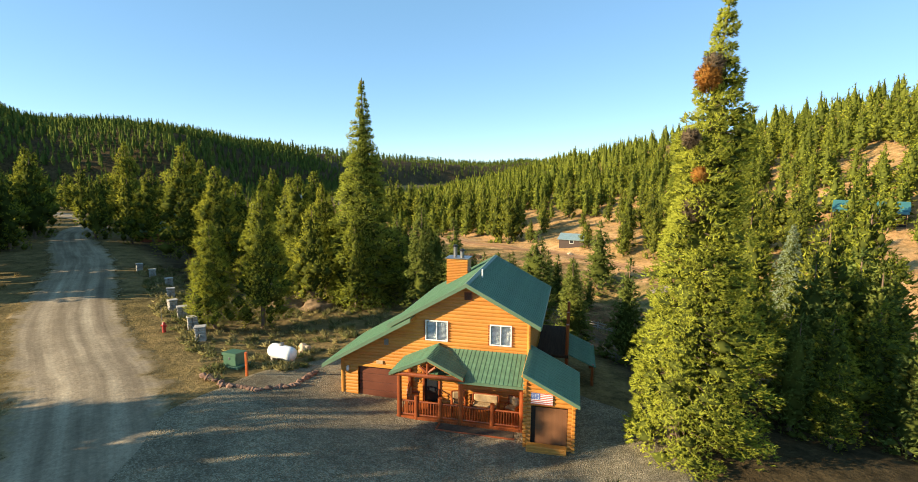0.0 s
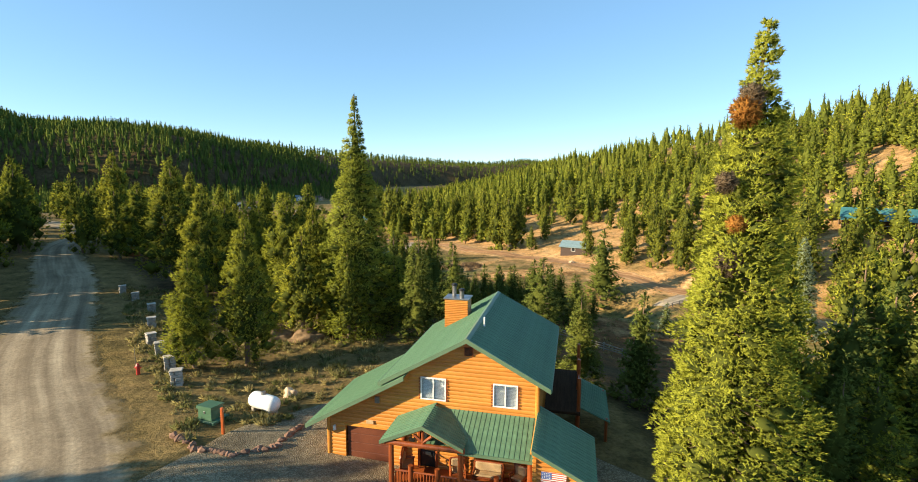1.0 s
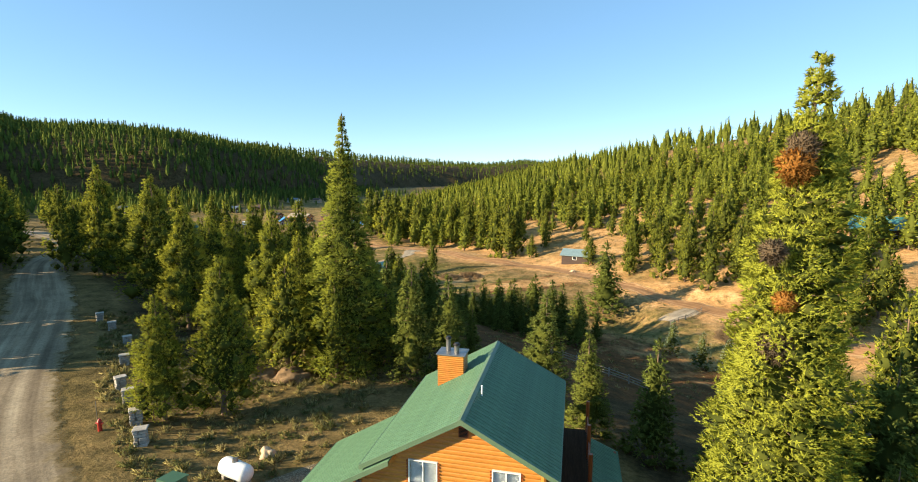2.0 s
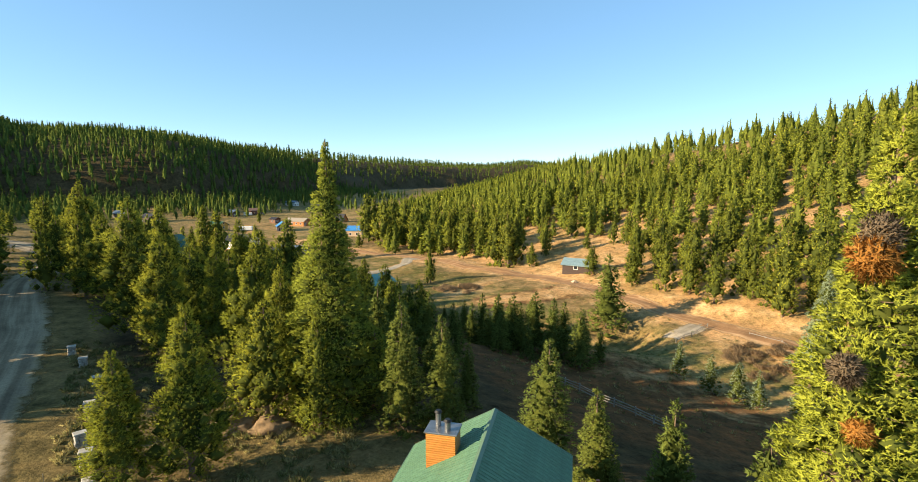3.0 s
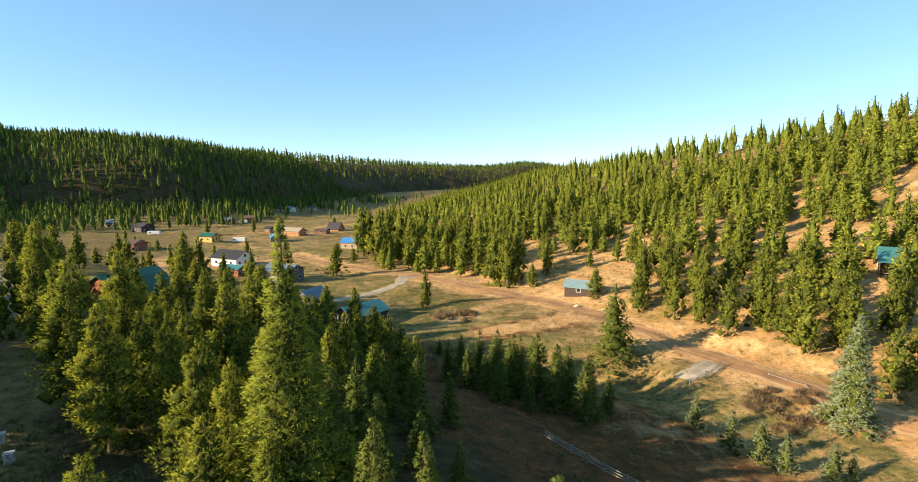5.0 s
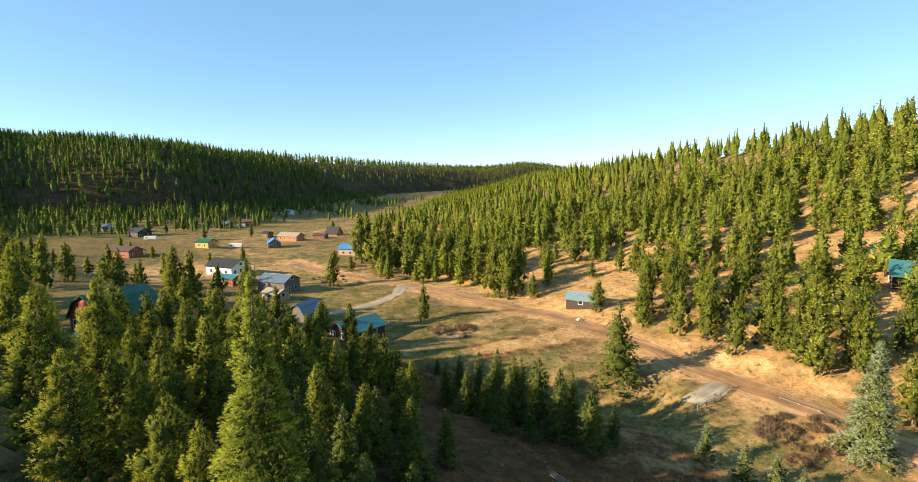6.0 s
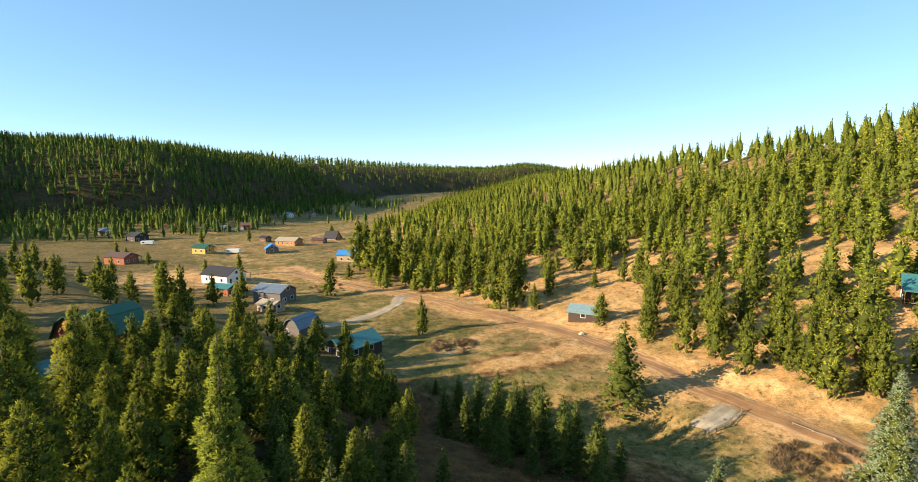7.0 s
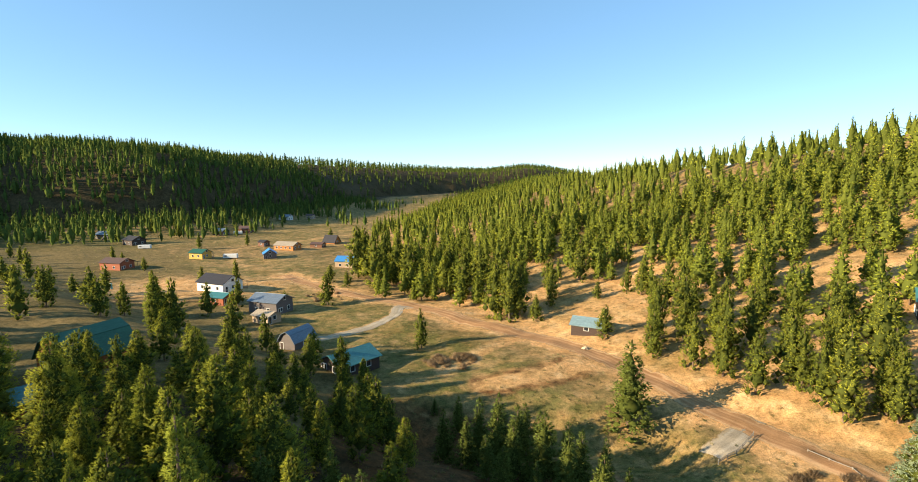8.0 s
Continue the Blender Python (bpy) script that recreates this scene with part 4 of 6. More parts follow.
def woods(name, label, spots, tall_of, detail, mat, seed):
    """One sheet of trees: spots is an array of x, y, z."""
    rng = np.random.default_rng(seed)
    kinds = [wood_proto(seed + k, *detail) for k in range(8)]
    cv, cf, cn, cs, ct, tv, tf, oc, ot = [], [], [], [], [], [], [], 0, 0
    for (x, y, z) in spots:
        (v, f, n, sl), (w, g) = kinds[rng.integers(8)]
        k = tall_of(rng, x, y) / detail[3]
        wk = k * rng.uniform(0.9, 1.35)
        a = rng.uniform(0, 6.28)
        c_, s_ = math.cos(a), math.sin(a)
        turn = np.array([[c_, s_, 0], [-s_, c_, 0], [0, 0, 1]])
        grow = np.array([wk, wk, k])
        cv.append((v * grow) @ turn + (x, y, z))
        cn.append(n @ turn)
        cs.append(sl)
        cf.append(f + oc)
        oc += len(v)
        ct.append(np.full(len(v), rng.beta(2, 2)))
        tv.append((w * grow) @ turn + (x, y, z))
        tf.append(g + ot)
        ot += len(w)
    top = new(name)
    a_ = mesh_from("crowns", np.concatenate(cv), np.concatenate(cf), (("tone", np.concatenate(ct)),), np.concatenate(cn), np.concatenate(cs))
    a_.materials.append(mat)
    a_.materials.append(WOODS_INNER_SHADE)
    sheets = [("crowns", a_)]
    if detail[0] > 8:
        b_ = mesh_from("trunks", np.concatenate(tv), np.concatenate(tf))
        b_.materials.append(BARK)
        sheets.append(("trunks", b_))
    for nm, me_ in sheets:
        o = new(nm, me_)
        o.parent = top
    return tagged(top, label, "trees", kind="stuff")


def scatter(rng, lo, hi, gap, keep):
    """A jittered grid of spots, thinned by keep(x, y) as a chance."""
    xs, ys = np.meshgrid(np.arange(lo[0], hi[0], gap), np.arange(lo[1], hi[1], gap))
    x = xs.ravel() + rng.uniform(-0.5, 0.5, xs.size) * gap * 1.1
    y = ys.ravel() + rng.uniform(-0.5, 0.5, xs.size) * gap * 1.1
    ok = rng.uniform(0, 1, x.size) < keep(x, y)
    x, y = x[ok], y[ok]
    return np.stack([x, y, height(x, y) - 0.2], 1)


def seen_cone(x, y):
    return (np.abs(x) < 1.08 * (y + 12)) & (y > 8)


def keep_right(x, y):
    along, up = hill_axes(x, y)
    lone = (up < 42) & (along < 105)
    lone_gap = np.exp(-(((x - 42) / 20) ** 2 + ((y - 172) / 24) ** 2))
    house_gap = np.exp(-((x - 107.5) ** 2 + (y - 131) ** 2) / 150.0)
    house_gap = np.maximum(house_gap, 0.97 * np.exp(-((x - 97) ** 2 + (y - 119) ** 2) / 190.0))
    bare_gap = np.maximum(np.exp(-(((x - 143) / 14) ** 2 + ((y - 183) / 18) ** 2)), np.exp(-(((x - 109) / 10) ** 2 + ((y - 164) / 9) ** 2)))
    dens = smooth(7, 16, up + 10 * smooth(110, 150, along)) * (0.62 + 0.38 * smooth(40, 90, up + 30 * smooth(110, 150, along))) * (0.74 + 0.62 * wave(x, y, 38, 6.0))
    return np.where(seen_cone(x, y) & (up < 285) & (along > -75) & ~lone, dens * (1 - lone_gap) * (1 - house_gap) * (1 - 0.9 * bare_gap), 0)


rng_w = np.random.default_rng(3)
near_r = scatter(rng_w, (-60, 70), (330, 330), 5.5, lambda x, y: keep_right(x, y) * (np.hypot(x, y) < 300))
far_r = scatter(rng_w, (-160, 150), (420, 1300), 8.0, lambda x, y: keep_right(x, y) * (np.hypot(x, y) >= 300))
woods("hillside_woods", "pines on the sunlit orange hillside", near_r, lambda r, x, y: 6.5 + 9.5 * r.beta(2.2, 1.6) + 5 * float(smooth(110, 200, hill_axes(x, y)[1])), (27, 12, 2, 12.0, 3.6, 0.62), WOODS_RIGHT, 100)
woods("far_hillside_woods", "dense pines further along the hillside", far_r, lambda r, x, y: 7 + 10 * r.beta(2.2, 1.8), (14, 6, 1, 12.0, 3.7, 1.05), WOODS_RIGHT, 120)


def keep_left(x, y):
    d = left_axis(x, y)
    dens = smooth(-60, -10, d) * (0.9 + 0.3 * wave(x, y, 80, 8.0)) + 0.10 * smooth(-140, -60, d) + 0.55 * smooth(-150, -90, d) * smooth(-170, -230, x)
    dens = dens + 0.5 * smooth(0.3, 0.6, wave(x, y, 130, 3.0)) * (d < 0) * smooth(470, 560, y) * (hill_axes(x, y)[1] < -25)
    return np.where(seen_cone(x, y) & (d < 330 + 200 * smooth(-300, -450, x)), dens, 0)


left_a = scatter(rng_w, (-900, 380), (0, 1000), 7.9, keep_left)
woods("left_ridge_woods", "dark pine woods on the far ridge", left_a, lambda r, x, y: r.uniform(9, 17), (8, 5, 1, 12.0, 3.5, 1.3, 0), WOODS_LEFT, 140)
left_b = scatter(rng_w, (-1500, 1000), (700, 3300), 23.0, lambda x, y: np.where(seen_cone(x, y), np.maximum(smooth(0, 40, left_axis(x, y)) * (left_axis(x, y) < 900), smooth(0, 30, hill_axes(x, y)[1]) * (hill_axes(x, y)[1] < 260)), 0))
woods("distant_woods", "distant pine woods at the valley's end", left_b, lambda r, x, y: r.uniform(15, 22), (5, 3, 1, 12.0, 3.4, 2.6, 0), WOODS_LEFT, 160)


def keep_floor(x, y):
    s = (x + 27) * 0.78 + (y - 40) * 0.63
    left_road = np.where((s < -14) & (y > 55) & (y < 420), 0.5 * smooth(-14, -26, s) * (1 - 0.6 * smooth(150, 330, y)), 0)
    return np.where(seen_cone(x, y), left_road, 0)


road_woods = scatter(rng_w, (-420, 50), (-40, 430), 8.5, keep_floor)
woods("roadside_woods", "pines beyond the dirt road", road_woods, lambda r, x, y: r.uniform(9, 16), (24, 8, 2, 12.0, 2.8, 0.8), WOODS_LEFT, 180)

# mesh helpers
def part(name, bm, mat, parent=None, label="", smooth_faces=False):
    """Links a bmesh as one mesh object under a thing or part."""
    me_ = bpy.data.meshes.new(name)
    bmesh.ops.recalc_face_normals(bm, faces=bm.faces)
    if smooth_faces:
        for f in bm.faces:
            f.smooth = True
    bm.to_mesh(me_)
    bm.free()
    me_.materials.append(mat)
    ob = new(name, me_)
    ob.parent = parent
    return tagged(ob, label) if label else ob


def bx(lo, hi, bevel=0.0, bm=None):
    """A box, if wished with bevelled edges, added to bm."""
    bm = bm or bmesh.new()
    vs = bmesh.ops.create_cube(bm, size=1)["verts"]
    for v in vs:
        v.co = Vector([lo[i] + (v.co[i] + 0.5) * (hi[i] - lo[i]) for i in range(3)])
    if bevel:
        bmesh.ops.bevel(bm, geom=list({e for v in vs for e in v.link_edges}), offset=bevel, segments=1, affect="EDGES")
    return bm


def rod(p, q, r, sides=8, r2=None, bm=None):
    """A closed tapered rod from p to q."""
    bm = bm or bmesh.new()
    p, q = Vector(p), Vector(q)
    d = q - p
    m_ = Matrix.Translation((p + q) / 2) @ d.to_track_quat("Z", "Y").to_matrix().to_4x4()
    bmesh.ops.create_cone(bm, cap_ends=True, segments=sides, radius1=r, radius2=r if r2 is None else r2, depth=d.length, matrix=m_)
    return bm


def prism(poly, a, b, axis, bm=None):
    """A polygon pushed from a to b along an axis; poly gives the other two coordinates in order."""
    bm = bm or bmesh.new()
    k = "xyz".index(axis)
    rings = []
    for v in (a, b):
        ring = []
        for p in poly:
            c = list(p)
            c.insert(k, v)
            ring.append(bm.verts.new(c))
        rings.append(ring)
    n = len(poly)
    bm.faces.new(rings[0][::-1])
    bm.faces.new(rings[1])
    for i in range(n):
        bm.faces.new((rings[0][i], rings[0][(i + 1) % n], rings[1][(i + 1) % n], rings[1][i]))
    return bm


# materials of the houses
LOGS = plain("honey_stained_logs", (0.46, 0.165, 0.022), (0.6, 0.26, 0.045), 1.3, 0.45, bump=0.25, fine=22, stretch=(0.18, 0.18, 1.6), varied=0.06)
POST_WOOD = plain("red_brown_log_stain", (0.2, 0.045, 0.012), (0.33, 0.085, 0.02), 2.0, 0.4, bump=0.25, fine=18, stretch=(1, 1, 0.2), varied=0.12)
GREEN_METAL = plain("green_roof_metal", (0.1, 0.195, 0.115), (0.115, 0.215, 0.13), 0.8, 0.5, 0.0, bump=0.03, fine=3, varied=0.04, spec=0.25)
DECK_WOOD = plain("dark_weathered_decking", (0.035, 0.02, 0.012), (0.06, 0.035, 0.02), 2.0, 0.95, bump=0.4, fine=9, stretch=(4, 0.3, 1), spec=0.1)
GREEN_TRIM = plain("green_trim_metal", (0.1, 0.17, 0.1), (0.13, 0.2, 0.12), 1.5, 0.45, 0.1, bump=0.05)
WHITE_PAINT = plain("white_paint", (0.72, 0.72, 0.68), (0.8, 0.8, 0.77), 4.0, 0.5, bump=0.05)
DARK_GLASS, _n, _l, _b = nodes_of("dark_window_glass")
_b.inputs["Base Color"].default_value, _b.inputs["Roughness"].default_value = (0.02, 0.024, 0.028, 1), 0.06
GARAGE_RED = plain("brown_garage_door_paint", (0.11, 0.03, 0.014), (0.15, 0.045, 0.02), 1.0, 0.5, bump=0.1)
WEAVE = plain("brown_woven_shade", (0.16, 0.06, 0.02), (0.24, 0.1, 0.035), 6.0, 0.8, bump=0.5, fine=60, stretch=(0.3, 1, 3))
STEEL = plain("galvanised_steel", (0.22, 0.22, 0.22), (0.34, 0.34, 0.34), 3.0, 0.4, 0.8, bump=0.05)
SOIL = plain("dark_planting_soil", (0.04, 0.03, 0.02), (0.09, 0.065, 0.04), 3.0, 0.95, bump=0.8, fine=12)
FABRIC = plain("tan_cushion_cloth", (0.4, 0.27, 0.13), (0.5, 0.36, 0.2), 5.0, 0.9, bump=0.3, fine=60)
BLACK_IRON = plain("black_iron", (0.02, 0.02, 0.02), (0.035, 0.033, 0.03), 5.0, 0.5, 0.6, bump=0.1)


def log_wall(length_at, z0, z1, place, parent, holes=(), course=0.2, name="log_wall", mat=None, depth=0.13, swell=0.03):
    """Stacked half-round logs. length_at(z) gives both ends along the wall; place maps (along, out, up) into the house."""
    bm = bmesh.new()
    n = max(1, round((z1 - z0) / course))
    course = (z1 - z0) / n
    prof = ((-depth, 0.0), (0.0, 0.0), (swell * 0.75, 0.22), (swell, 0.5), (swell * 0.75, 0.78), (0.0, 1.0), (-depth, 1.0))
    for k in range(n):
        a, b = z0 + k * course, z0 + (k + 1) * course
        mid = (a + b) / 2
        l0, r0 = length_at(a)
        l1, r1 = length_at(b)
        cuts = [(None, None)]
        for h0, h1, hz0, hz1 in sorted(holes):
            if hz0 < mid < hz1:
                cuts[-1:] = [(cuts[-1][0], h0), (h1, None)]
        for c0, c1 in cuts:
            ends = []
            for t in (0, 1):
                ring = []
                for out, f in prof:
                    lo_, hi_ = l0 + (l1 - l0) * f, r0 + (r1 - r0) * f
                    u = (c0 if c0 is not None else lo_) if t == 0 else (c1 if c1 is not None else hi_)
                    ring.append(bm.verts.new(place(u, out, a + course * f)))
                ends.append(ring)
            m_ = len(prof)
            bm.faces.new(ends[0])
            bm.faces.new(ends[1][::-1])
            for i in range(m_):
                j = (i + 1) % m_
                bm.faces.new((ends[0][i], ends[1][i], ends[1][j], ends[0][j]))
    return part(name, bm, mat or LOGS, parent)


def roof_slope(parent, corner, along, down, length, run, panels, mat, thick=0.05, seams=2, soffit=None):
    """Standing-seam panels from the upper edge down. corner: start of the upper edge; along, down: unit vectors."""
    along, down, corner = Vector(along).normalized(), Vector(down).normalized(), Vector(corner)
    up = along.cross(down)
    if up.z < 0:
        up = -up
    w = length / panels
    bm = bmesh.new()

    def slab(a0, a1, d0, d1, u0, u1):
        c = [corner + along * a + down * d + up * u for u in (u0, u1) for a, d in ((a0, d0), (a1, d0), (a1, d1), (a0, d1))]
        v = [bm.verts.new(p - corner) for p in c]
        for f in ((3, 2, 1, 0), (4, 5, 6, 7), (0, 1, 5, 4), (1, 2, 6, 5), (2, 3, 7, 6), (3, 0, 4, 7)):
            bm.faces.new([v[i] for i in f])
    slab(0, w - 0.004, 0, run, -thick, 0)
    for k in range(seams):
        a = w * k / seams
        slab(a, a + 0.03, 0, run + 0.01, 0.002, 0.02)
    bmesh.ops.recalc_face_normals(bm, faces=bm.faces)
    me_ = bpy.data.meshes.new("roof_panel")
    bm.to_mesh(me_)
    bm.free()
    me_.materials.append(mat)
    for k in range(panels):
        ob = new("roof_panel", me_)
        ob.parent = parent
        ob.location = corner + along * (w * k)
    if soffit:
        bm = bmesh.new()
        slab(0.04, length - 0.04, 0.02, run - 0.04, -thick - 0.15, -thick - 0.004)
        o = part("roof_deck", bm, soffit, parent)
        o.location = corner


def slider_window(parent, x, y, z, w, h, place=None, rot=0.0):
    """White sliding window with blinds, in the plane y, facing -y."""
    win = new("window")
    win.parent = parent
    win.matrix_basis = pose(x, y, z, 0, 0, rot)
    bm = bmesh.new()
    t = 0.06
    for lo, hi in (((0, -0.07, 0), (w, 0.06, t)), ((0, -0.07, h - t), (w, 0.06, h)), ((0, -0.07, t), (t, 0.06, h - t)), ((w - t, -0.07, t), (w, 0.06, h - t)), ((w / 2 - 0.03, -0.06, t), (w / 2 + 0.03, 0.05, h - t))):
        bx(lo, hi, 0.006, bm)
    part("frame", bm, WHITE_PAINT, win)
    for a, b in ((t, w / 2 - 0.03), (w / 2 + 0.03, w - t)):
        part("pane", bx((a, -0.005, t), (b, 0.003, h - t)), DARK_GLASS_CLEAR, win)
    bm = bmesh.new()
    n = int(h / 0.075)
    for k in range(n):
        zz = t + (h - 2 * t) * (k + 0.5) / n
        c = [(t, 0.05, zz - 0.02), (w - t, 0.05, zz - 0.02), (w - t, 0.085, zz + 0.025), (t, 0.085, zz + 0.025)]
        v = [bm.verts.new(p) for p in c] + [bm.verts.new((p[0], p[1] + 0.006, p[2])) for p in c]
        for f in ((0, 1, 2, 3), (7, 6, 5, 4), (0, 4, 5, 1), (1, 5, 6, 2), (2, 6, 7, 3), (3, 7, 4, 0)):
            bm.faces.new([v[i] for i in f])
    part("blinds", bm, WHITE_PAINT, win)
    # black sheet painting the unlit room behind the blinds
    part("backing", bx((0, 0.11, 0), (w, 0.13, h)), BLACK_IRON, win)
    return win


DARK_GLASS_CLEAR, _n, _l, _b = nodes_of("window_glass")
_b.inputs["Base Color"].default_value, _b.inputs["Roughness"].default_value = (0.9, 0.92, 0.92, 1), 0.03
_b.inputs["Transmission Weight"].default_value, _b.inputs["IOR"].default_value = 1.0, 1.1

# the log house
HOUSE = Matrix.Translation((0.542, 26.591, 0)) @ Euler((0, 0, radians(-13))).to_matrix().to_4x4()
house = new("log_house")
house.matrix_world = HOUSE
tagged(house, "two-storey honey-coloured log house with a green metal roof", "house")
SL, SR, RIDGE = 0.575, 0.525, 7.3      # slopes and ridge height


def under(x, drop=0.22):
    return RIDGE - drop - (SR * x if x > 0 else -SL * x)


def front_ends(z):
    top = RIDGE - 0.22
    left = -(top - z) / SL
    if left < -3.05:                        # under the lower garage roof
        left = max(-7.5, min(-3.05, -(top - 0.34 - z) / SL))
    right = 3.35 if z < under(3.35) else (top - z) / SR
    return left, max(right, left + 0.01)


W1, W2 = (-2.42, 3.86, 1.3, 1.16), (1.22, 3.86, 1.2, 1.16)
holes = [(w[0], w[0] + w[2], w[1], w[1] + w[3]) for w in (W1, W2)] + [(-6.55, -3.95, -0.1, 2.0), (-2.5, -1.62, 0.15, 2.2)]
log_wall(front_ends, 0.0, RIDGE - 0.26, lambda u, o, z: (u, -o, z), house, holes)
log_wall(lambda z: (0.0, 9.0), 0.0, under(3.35), lambda u, o, z: (3.35 + o, u, z), house, [(2.0, 3.2, 0.2, 2.2)])
log_wall(lambda z: (5.0, 9.0), 0.0, under(-4.0), lambda u, o, z: (-4.0 - o, u, z), house)
log_wall(lambda z: (0.0, 4.8), 0.0, under(-7.5, 0.56), lambda u, o, z: (-7.5 - o, u, z), house)
log_wall(lambda z: (max(-4.0, front_ends(z)[0]), front_ends(z)[1]), 0.0, RIDGE - 0.26, lambda u, o, z: (u, 9.0 + o, z), house)
log_wall(lambda z: (max(-7.5, front_ends(z)[0]), -4.0), 0.0, under(-4.2, 0.56), lambda u, o, z: (u, 4.8 + o, z), house)
for x, y in ((3.35, 0), (-7.5, 0), (3.35, 9.0)):
    part("corner_post", rod((x, y, 0), (x, y, under(x) - (0.4 if x < -5 else 0.05)), 0.11, 10), LOGS, house, smooth_faces=False)
for w in (W1, W2):
    slider_window(house, w[0], 0.0, w[1], w[2], w[3])
    bm = bmesh.new()
    for k in range(8):
        for side in (-0.09, w[2] + 0.02):
            bx((w[0] + side, -0.075, w[1] + 0.02 + k * 0.145), (w[0] + side + 0.07, -0.02, w[1] + 0.1 + k * 0.145), 0, bm)
    part("window_trim", bm, POST_WOOD, house)
vent = part("gable_vent", bx((-0.2, -0.09, 6.3), (0.24, 0.0, 6.75), 0.01), POST_WOOD, house)
bm = bmesh.new()
for k in range(7):
    bx((-0.16, -0.115, 6.34 + k * 0.057), (0.2, -0.08, 6.365 + k * 0.057), 0, bm)
part("louver", bm, BLACK_IRON, vent)
# main roof
cl, sl_ = math.cos(math.atan(SL)), math.sin(math.atan(SL))
cr, sr_ = math.cos(math.atan(SR)), math.sin(math.atan(SR))
roof_slope(house, (0, -0.55, RIDGE), (0, 1, 0), (-cl, 0, -sl_), 9.95, 4.45 / cl, 22, GREEN_METAL, soffit=LOGS)
roof_slope(house, (0, -0.55, RIDGE), (0, 1, 0), (cr, 0, -sr_), 9.95, 3.98 / cr, 22, GREEN_METAL, soffit=LOGS)
roof_slope(house, (-3.05, -0.78, RIDGE - 0.30 - 3.05 * SL), (0, 1, 0), (-cl, 0, -sl_), 5.9, 5.35 / cl, 13, GREEN_METAL, seams=3, soffit=LOGS)
part("ridge_cap", prism([(-0.16, RIDGE - 0.045), (0, RIDGE + 0.05), (0.16, RIDGE - 0.04), (0.0, RIDGE + 0.01)], -0.58, 9.43, "y"), GREEN_TRIM, house)


def fascia(x0, z0, x1, z1, y0, y1, deep=0.2):
    bm = bmesh.new()
    prism([(x0, z0 + 0.03), (x1, z1 + 0.03), (x1, z1 - deep), (x0, z0 - deep)], y0, y1, "y", bm)
    part("fascia", bm, GREEN_TRIM, house)


for y0, y1 in ((-0.6, -0.55), (9.4, 9.45)):
    fascia(0, RIDGE, 3.98, RIDGE - 3.98 * SR, y0, y1)
    fascia(-4.45, RIDGE - 4.45 * SL, 0, RIDGE, y0, y1)
for y0, y1 in ((-0.83, -0.78), (5.12, 5.17)):
    fascia(-8.4, RIDGE - 0.30 - 8.4 * SL, -3.05, RIDGE - 0.30 - 3.05 * SL, y0, y1)
for x0, z0, a, b in ((3.98, RIDGE - 3.98 * SR, -0.55, 9.4), (-4.5, RIDGE - 4.45 * SL, -0.55, 9.4), (-8.45, RIDGE - 0.3 - 8.4 * SL, -0.78, 5.12)):
    part("gutter", bx((x0, a, z0 - 0.17), (x0 + 0.05, b, z0 + 0.0)), GREEN_TRIM, house)
# chimney
chim = new("chimney")
chim.parent = house
for fn in (lambda u, o, z: (u, 5.9 - o, z), lambda u, o, z: (u, 6.9 + o, z)):
    for k in range(19):
        log_wall(lambda z: (-2.72, -1.32), 5.4 + 0.11 * k, 5.505 + 0.11 * k, fn, chim, course=0.11, name="log", depth=0.05)
for fn in (lambda u, o, z: (-2.72 - o, u, z), lambda u, o, z: (-1.32 + o, u, z)):
    for k in range(19):
        log_wall(lambda z: (5.9, 6.9), 5.4 + 0.11 * k, 5.505 + 0.11 * k, fn, chim, course=0.11, name="log", depth=0.05)
part("chimney_cap", bx((-2.82, 5.8, 7.5), (-1.22, 7.0, 7.58), 0.02), STEEL, chim)
for x, y, h_, r in ((-2.3, 6.55, 0.62, 0.13), (-1.75, 6.2, 0.4, 0.14)):
    part("flue", rod((x, y, 7.58), (x, y, 7.58 + h_), r, 14), STEEL, chim, smooth_faces=False)
    part("flue_cap", rod((x, y, 7.58 + h_ + 0.06), (x, y, 7.58 + h_ + 0.16), r * 1.5, 14, r * 0.9, rod((x, y, 7.56 + h_), (x, y, 7.66 + h_), r * 0.6, 10)), BLACK_IRON, chim)
part("vent_pipe", rod((0.35, 2.3, 6.95), (0.35, 2.3, 7.6), 0.045, 10), WHITE_PAINT, house)
# garage door and lamp
bm = bmesh.new()
for k in range(4):
    bx((-6.5, 0.12, 0.02 + k * 0.49), (-4.0, 0.17, 0.02 + k * 0.49 + 0.475), 0.012, bm)
part("garage_door", bm, GARAGE_RED, house)
part("garage_lintel", bx((-6.6, -0.09, 1.98), (-3.9, 0.1, 2.12), 0.01), LOGS, house)
part("wall_sign", bx((-5.35, -0.1, 2.22), (-4.95, -0.06, 2.42), 0.008), FABRIC, house)
part("wall_lamp", bx((-7.2, -0.2, 1.65), (-7.05, -0.05, 1.95), 0.03), WHITE_PAINT, house)
part("electric_meter", bx((-4.85, -0.14, 3.4), (-4.6, -0.05, 3.75), 0.02), STEEL, house)

